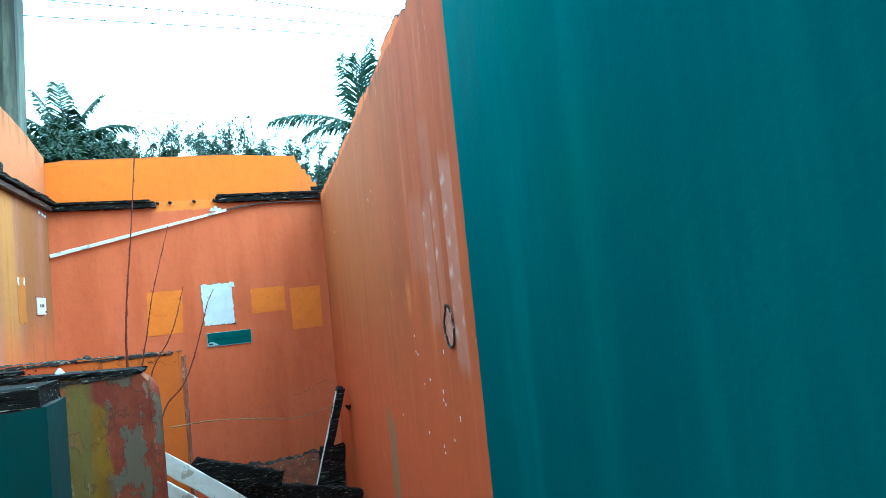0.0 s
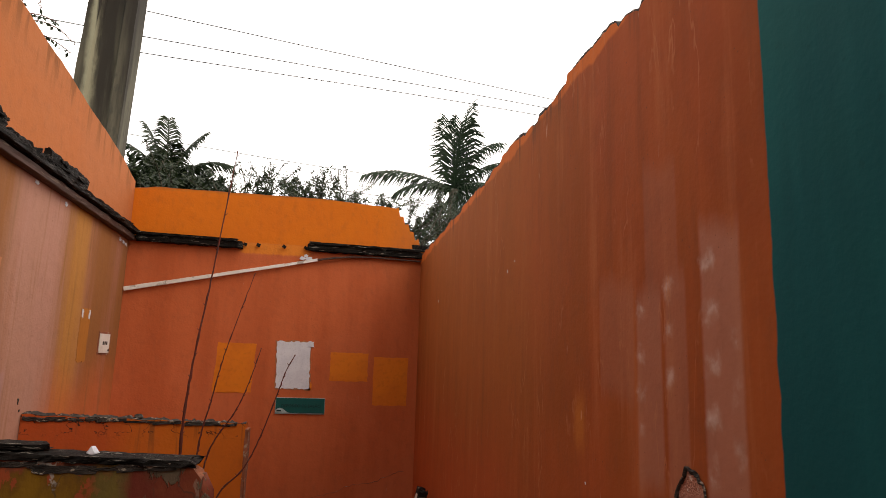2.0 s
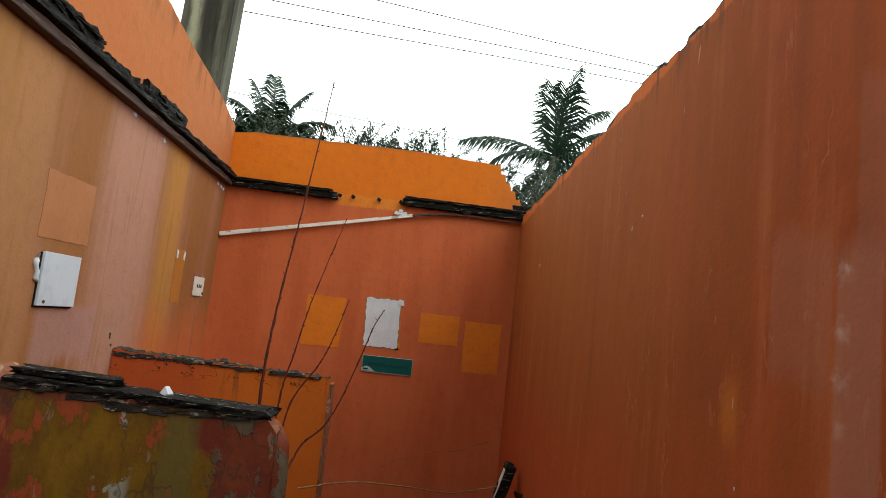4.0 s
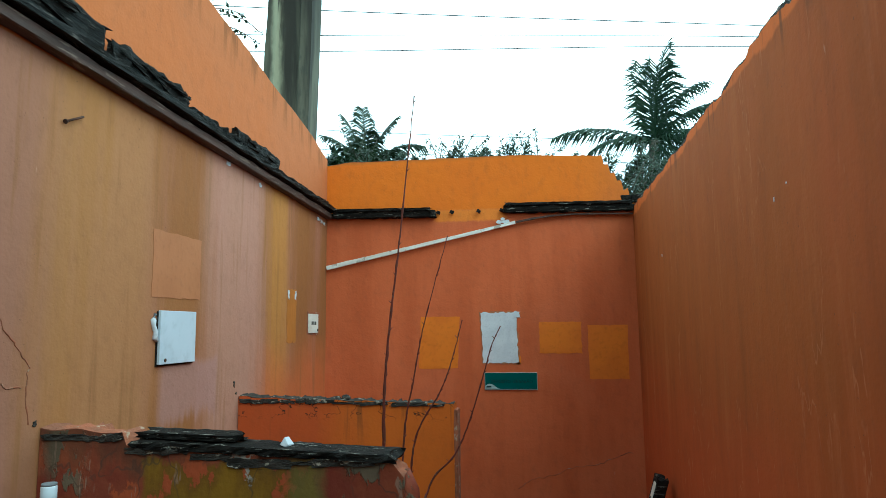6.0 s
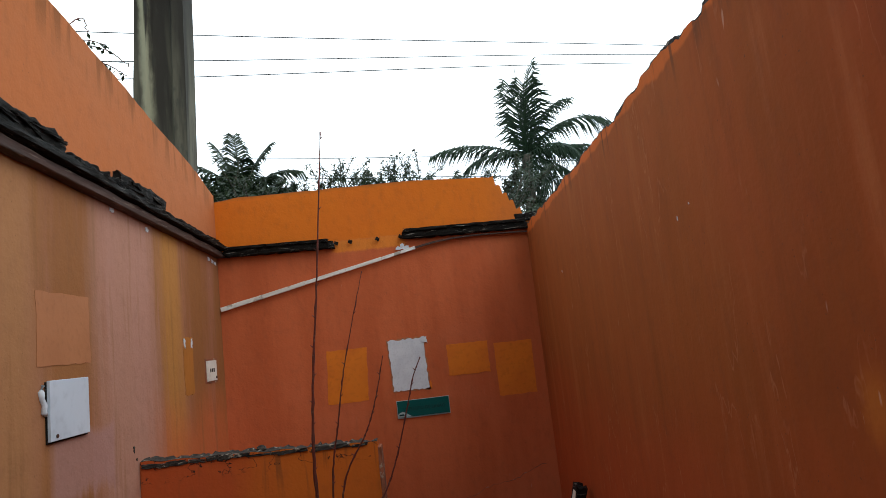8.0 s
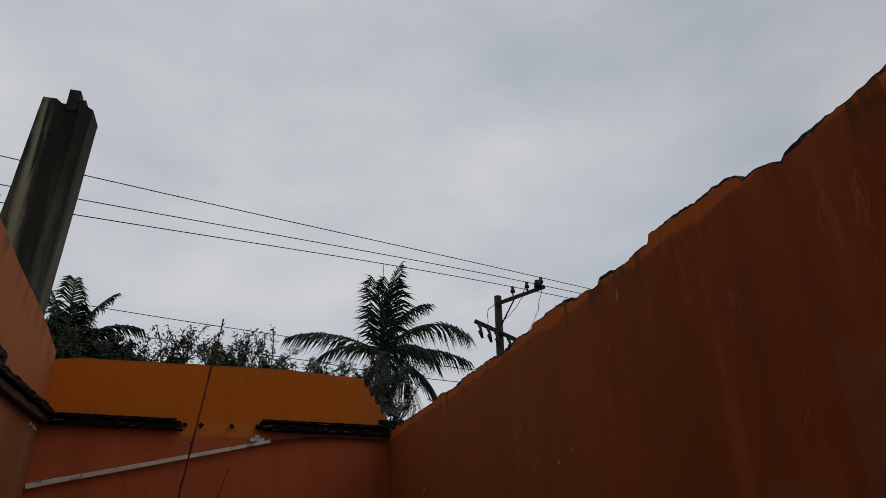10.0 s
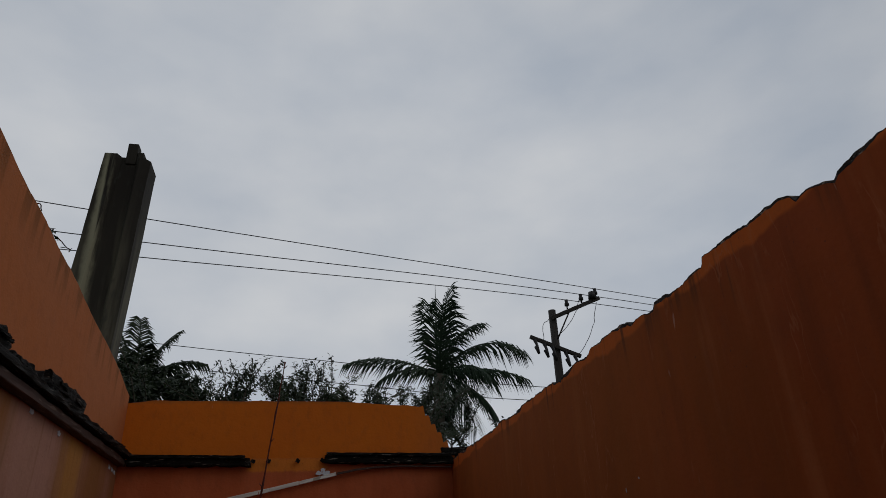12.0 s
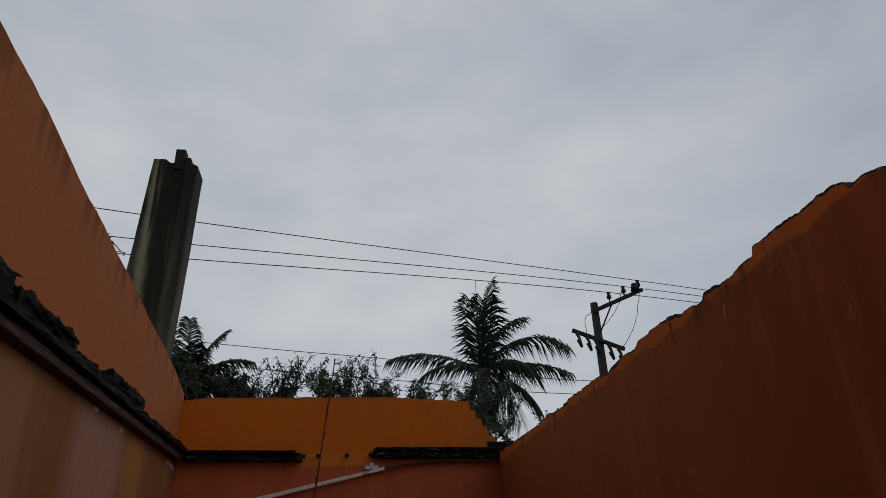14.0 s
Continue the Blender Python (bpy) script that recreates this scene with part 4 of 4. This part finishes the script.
# ---- outside: concrete column, palms, trees, utility pole and wires ----
CX, CY, CH = -0.342, 2.665, 4.55
column = thing("concrete_column", (CX, CY, 0), "tall mouldy grooved concrete column behind the wall", "column")
prof = [(-0.168, -0.12), (-0.09, -0.12), (-0.065, -0.08), (0.065, -0.08), (0.09, -0.12), (0.168, -0.12), (0.168, 0.07), (-0.168, 0.07)]
bm = bmesh.new()
rings = []
for i in range(41):
    z = CH * i / 40
    lean = [0.05 * (z - 3.8), 0.025 * (z - 4.1)]
    rings.append([bm.verts.new((CX + u + lean[u > 0] + 0.004 * noise.noise(Vector((u * 9, v * 9, z * 6))), CY + v, z + (0.025 * noise.noise(Vector((u * 16, v * 9, 3))) - 0.05 * (u > 0.12) if i == 40 else 0))) for u, v in prof])
for r, s in zip(rings, rings[1:]):
    for j in range(8):
        bm.faces.new((r[j], r[(j + 1) % 8], s[(j + 1) % 8], s[j]))
bm.faces.new(rings[-1])
part("shaft", bm, CONCRETE, column)
part("broken_tenon", box(CX + 0.0, CY - 0.09, CH - 0.06, CX + 0.07, CY + 0.0, CH + 0.115, 0.006), CONCRETE, column, "broken stub on top")
part("broken_tenon", box(CX + 0.073, CY - 0.09, CH - 0.06, CX + 0.115, CY + 0.0, CH + 0.045, 0.006), CONCRETE, column, "broken stub on top")


def frond(base, azimuth, rise, length, droop, leaf, seed, mat, parent, gap=0.03):
    """A palm frond: a bowed rib with two rows of narrow hanging leaflets."""
    rnd = random.Random(seed)
    bm = bmesh.new()
    n = int(length / gap)
    az, el = radians(azimuth), radians(rise)
    fwd = Vector((math.cos(az), math.sin(az), 0))
    side = Vector((-math.sin(az), math.cos(az), 0))
    pts, p = [], Vector(base)
    for i in range(n + 1):
        pts.append(p.copy())
        e = el - radians(droop) * (i / n) ** 1.5
        p = p + (length / n) * (fwd * math.cos(e) + Vector((0, 0, math.sin(e))))
    tube(pts[::4] + [pts[-1]], [0.03 * (1 - 0.8 * i / (len(pts[::4]))) for i in range(len(pts[::4]) + 1)], 5, bm)
    for i in range(2, n):
        f = i / n
        d = (pts[i + 1] - pts[i]).normalized()
        ln = leaf * 1.12 * (0.45 + 1.1 * math.sin(math.pi * min(1, 0.12 + 0.82 * f))) * 0.72 * rnd.uniform(0.85, 1.1)
        for s in (-1, 1):
            if rnd.random() < 0.12:
                continue
            out = (side * s * 0.8 + d * (0.45 + 0.5 * f) + Vector((rnd.uniform(-0.08, 0.08), rnd.uniform(-0.08, 0.08), -0.22 + rnd.uniform(-0.18, 0.12)))).normalized()
            a = pts[i]
            m1 = a + out * ln * 0.5
            tip = a + out * ln * 0.93 + Vector((0, 0, -0.40 * ln * rnd.uniform(0.6, 1.4)))
            w = d * 0.015 + Vector((0, 0, 0.005))
            v = [bm.verts.new(q) for q in (a - w * 0.6, a + w * 0.6, m1 + w, tip, m1 - w)]
            bm.faces.new(v)
    return part("frond", bm, mat, parent)


palm = thing("coconut_palm", (4.05, 12.0, 0), "coconut palm with ragged dark green fronds", "palm tree")
part("trunk", tube([(3.95, 12, 0), (3.92, 12, 2.5), (3.9, 12, 4.4), (3.94, 12, 5.55)], [0.17, 0.14, 0.13, 0.11], 12), BARK, palm)
CR = (3.95, 12.0, 5.53)
for i, (az, el, ln, dr, lf) in enumerate(((15, 86, 2.15, 14, 0.66), (130, 87, 1.75, 10, 0.80), (-80, 84, 1.6, 20, 0.75), (8, 74, 1.75, 62, 0.58), (0, 50, 2.35, 92, 0.62), (-8, 12, 2.0, 42, 0.50),
                                         (180, 24, 2.12, 46, 0.50), (188, 14, 1.5, 60, 0.46), (35, 30, 1.5, 95, 0.55), (-40, 20, 1.4, 85, 0.6), (-25, -22, 1.6, 45, 0.55), (20, -38, 1.5, 35, 0.55), (-60, -45, 1.2, 30, 0.5), (60, -20, 1.5, 50, 0.55), (165, -55, 0.9, 20, 0.4))):
    frond(CR, az, el, ln, dr, lf, 300 + i, LEAF_PALM, palm, 0.03)
part("spear_leaf", tube([(3.95, 12, 5.2), (3.92, 12, 6.6), (3.93, 12, 7.68)], [0.02, 0.014, 0.005], 6), LEAF_PALM, palm, "unopened spear leaf")

palm_b = thing("coconut_palm", (-2.25, 12.2, 0), "low bushy palm with dense dark upright fronds", "palm tree")
part("trunk", tube([(-2.2, 12.2, 0), (-2.25, 12.2, 3), (-2.25, 12.2, 5.4)], [0.16, 0.12, 0.11], 12), BARK, palm_b)
for i, (az, el, ln, dr, lf) in enumerate(((120, 84, 1.65, 14, 0.45), (170, 76, 1.5, 22, 0.42), (20, 74, 1.5, 30, 0.42), (185, 60, 1.35, 45, 0.42), (5, 52, 1.5, 70, 0.46), (-10, 24, 1.3, 55, 0.44), (-70, 62, 1.1, 50, 0.45),
                                         (-110, 45, 1.0, 60, 0.45), (200, 30, 1.1, 60, 0.45), (-40, 40, 1.1, 60, 0.45), (160, 10, 1.0, 50, 0.45), (30, 5, 1.1, 45, 0.45), (-90, 10, 0.9, 40, 0.45), (80, 50, 1.2, 50, 0.45))):
    frond((-2.3, 12.2, 5.2), az, el, ln, dr, lf, 400 + i, LEAF_DARK, palm_b, 0.028)


def leafy_tree(name, base, height, spread, seed, leaf_mat, leaf, count, label, depth=4):
    """A forked tree with a thin, gappy crown of single leaves."""
    rnd = random.Random(seed)
    ob = thing(name, base, label, "tree", "trees behind the wall")
    wood = bmesh.new()
    twigs = []

    def grow(p, d, ln, r, lv):
        q = p + d * ln
        mid = p.lerp(q, 0.5) + ln * 0.07 * Vector((rnd.uniform(-1, 1), rnd.uniform(-1, 1), rnd.uniform(-1, 1)))
        tube([p, mid, q], [r, r * 0.85, r * 0.68], 5 if lv else 8, wood)
        if lv >= 2:
            twigs.append((p, q, lv))
        if lv < depth:
            for _ in range(3 if lv < 3 else 2):
                e = (d + spread * Vector((rnd.uniform(-1, 1), rnd.uniform(-1, 1), rnd.uniform(-0.35, 0.75)))).normalized()
                grow(q, e, ln * rnd.uniform(0.58, 0.82), r * 0.62, lv + 1)
    grow(Vector(base), Vector((0.03, 0, 1)), height * 0.36, height * 0.012, 0)
    fit = height / max(q.z for _, q, _ in twigs)
    for v in wood.verts:
        v.co.z *= fit
    part("trunk", wood, BARK, ob)
    vs, fs = [], []
    for _ in range(count):
        p, q, lv = rnd.choice(twigs)
        c = p.lerp(q, rnd.uniform(0.2, 1.05)) + 0.035 * Vector((rnd.gauss(0, 1), rnd.gauss(0, 1), rnd.gauss(0, 1)))
        a = Vector((rnd.uniform(-1, 1), rnd.uniform(-1, 1), rnd.uniform(-0.8, 0.6))).normalized()
        b = a.orthogonal().normalized() * rnd.uniform(0.25, 0.42)
        s = leaf * rnd.uniform(0.6, 1.25)
        k = len(vs)
        vs += [c - a * s, c + b * s * 0.9, c + a * s, c - b * s * 0.9]
        fs.append((k, k + 1, k + 2, k + 3))
    me = bpy.data.meshes.new("crown")
    me.from_pydata([Vector((v.x, v.y, v.z * fit)) - Vector(base) for v in vs], [], fs)
    me.materials.append(leaf_mat)
    cr = new("crown", me)
    cr.parent = ob
    return ob



for x, y, h, sp, sd, mt, lf, n, lb in ((-0.55, 9.6, 5.05, 0.8, 5, LEAF_FRESH, 0.038, 7000, "rounded shrub with dense small leaves"), (0.12, 9.3, 4.9, 0.8, 6, LEAF_FRESH, 0.038, 7000, "rounded shrub with dense small leaves"),
                                     (0.80, 9.0, 4.92, 0.7, 9, LEAF_FRESH, 0.042, 6000, "thin leaning shrub with small leaves"), (1.40, 9.4, 4.97, 0.75, 31, LEAF_FRESH, 0.042, 8000, "thin leaning shrub with small leaves"),
                                     (-1.3, 10.6, 4.95, 0.9, 12, LEAF_DARK, 0.075, 14000, "dense dark green tree under the low palm"), (-1.95, 11.0, 4.95, 0.9, 14, LEAF_DARK, 0.075, 14000, "dense dark green tree under the low palm"),
                                     (2.1, 10.5, 5.0, 0.85, 15, LEAF_DARK, 0.06, 6000, "dark green tree with gaps in its crown"), (4.7, 13.5, 5.6, 0.8, 18, LEAF_DARK, 0.06, 5000, "dark green tree below the palm"),
                                     (-3.4, 11.5, 5.5, 0.85, 22, LEAF_DARK, 0.08, 7000, "dense dark green tree behind the column")):
    leafy_tree("tree", (x, y, 0), h, sp, sd, mt, lf, n, lb)

# sprawling shoot beside the column
shoot = thing("climbing_shoot", (-0.66, 1.6, 0), "thin leafy shoot growing behind the gable wall", "plant")
part("stem", tube(wander([(-0.66, 1.6, 0), (-0.68, 1.55, 1.6), (-0.62, 1.65, 2.9), (-0.60, 1.80, 3.50)], 40, 0.02, 4), [0.012 - 0.0002 * i for i in range(41)], 6), STEM, shoot)
r7 = random.Random(3)
for j, tips in enumerate((((-0.60, 1.80, 3.50), (-0.60, 2.1, 3.70), (-0.59, 2.4, 3.80), (-0.60, 2.70, 3.84)), ((-0.60, 1.80, 3.50), (-0.58, 2.05, 3.60), (-0.60, 2.35, 3.70), (-0.61, 2.66, 3.76)),
                          ((-0.60, 1.80, 3.50), (-0.62, 1.95, 3.74), (-0.60, 2.08, 3.86), (-0.60, 2.13, 3.80)), ((-0.60, 1.80, 3.50), (-0.66, 2.0, 3.68), (-0.68, 2.3, 3.84), (-0.66, 2.5, 3.90)))):
    w = wander(tips, 26, 0.02, j)
    part("twig", tube(w, 0.0035, 5), STEM, shoot)
    leaves = bmesh.new()
    for q in w[5:]:
        if r7.random() < (0.75 if j != 2 else 0.25):
            a = Vector((r7.uniform(-1, 1), r7.uniform(-0.6, 1), r7.uniform(-1, 0.3))).normalized() * r7.uniform(0.025, 0.05)
            side = a.orthogonal().normalized() * 0.011
            leaves.faces.new([leaves.verts.new(v) for v in (q, q + a * 0.5 + side, q + a, q + a * 0.5 - side)])
    part("leaves", leaves, LEAF_DARK, shoot)

up = thing("utility_pole", (10.15, 20.0, 0), "dark wooden utility pole with two crossarms", "utility pole")
part("pole", tube([(10.15, 20, 0), (10.2, 20, 10.25)], [0.19, 0.14], 14), POLE, up)
arm_a = part("upper_crossarm", plank((10.05, 19.83, 9.86), (12.15, 19.83, 10.78), 0.12, 0.14, 2, 0.004, 10, (0, 1, 0)), POLE, up)
arm_b = part("lower_crossarm", plank((9.15, 19.83, 9.12), (11.05, 19.83, 8.42), 0.12, 0.13, 3, 0.004, 10, (0, 1, 0)), POLE, up)
part("brace", tube([(10.25, 19.85, 9.1), (10.85, 19.83, 10.2)], 0.03, 6), POLE, up)
for x, z in ((10.77, 10.28), (11.39, 10.54), (12.02, 10.80)):
    part("insulator", tube([(x, 19.83, z), (x, 19.83, z + 0.10), (x, 19.83, z + 0.12), (x, 19.83, z + 0.22), (x, 19.83, z + 0.24), (x, 19.83, z + 0.36)], [0.03, 0.03, 0.09, 0.09, 0.06, 0.07], 10), WIRE, arm_a, "dark pin insulator")
for x, z in ((9.3, 9.0), (9.65, 8.87), (9.95, 8.76), (10.45, 8.55), (10.8, 8.42)):
    part("fuse_holder", tube([(x, 19.80, z), (x + 0.05, 19.74, z - 0.22), (x + 0.03, 19.76, z - 0.28), (x + 0.08, 19.7, z - 0.55)], [0.07, 0.05, 0.09, 0.05], 8), WIRE, arm_b, "hanging dark fuse holder")
part("fuse_holder", tube([(11.85, 19.8, 10.72), (11.85, 19.8, 11.0)], [0.16, 0.12], 10), WIRE, arm_a, "squat dark insulator")
for a, b, c in (((10.3, 19.8, 10.0), (9.7, 19.75, 9.6), (9.65, 19.75, 9.0)), ((12.0, 19.8, 10.6), (11.6, 19.75, 9.4), (11.0, 19.75, 8.5)), ((11.39, 19.8, 10.9), (11.0, 19.8, 10.0), (10.4, 19.8, 9.3))):
    part("jumper_wire", tube(wander([a, b, c], 14, 0.06, 5), 0.012, 5), WIRE, up, "thin hanging jumper wire")


def wire(pts, r, label="thin black overhead power line"):
    w = wander(pts, 40, 0.0, 1)
    ob = part("power_line", tube(w, r, 5), WIRE, None, base=pts[0])
    return tagged(ob, label, "power line", "overhead lines")


for z0, z1, x, yo in ((10.95, 11.16, 12.02, 0.0), (9.55, 10.90, 11.39, 0.0), (8.8, 10.64, 10.77, 0.0)):
    a, b = Vector((-26.0, 10.6, z0 + 0.6)), Vector((x, 19.83, z1))
    d = Vector((60.0, 31.5, z1 + 0.5))
    wire([a, a.lerp(b, 0.5) - Vector((0, 0, 0.25)), b, b.lerp(d, 0.5) - Vector((0, 0, 0.25)), d], 0.0145)
# two lower lines fixed to the same pole
for z0, z1 in ((9.24, 7.36), (8.52, 6.87)):
    wire([(-17.7, 20.15, z0 + 0.83), (-3.0, 20.15, z0 - 0.66), (2.7, 20.15, z0 - 1.16), (10.17, 20.15, z1 - 0.05), (33, 20.15, z1 - 0.5)], 0.013)
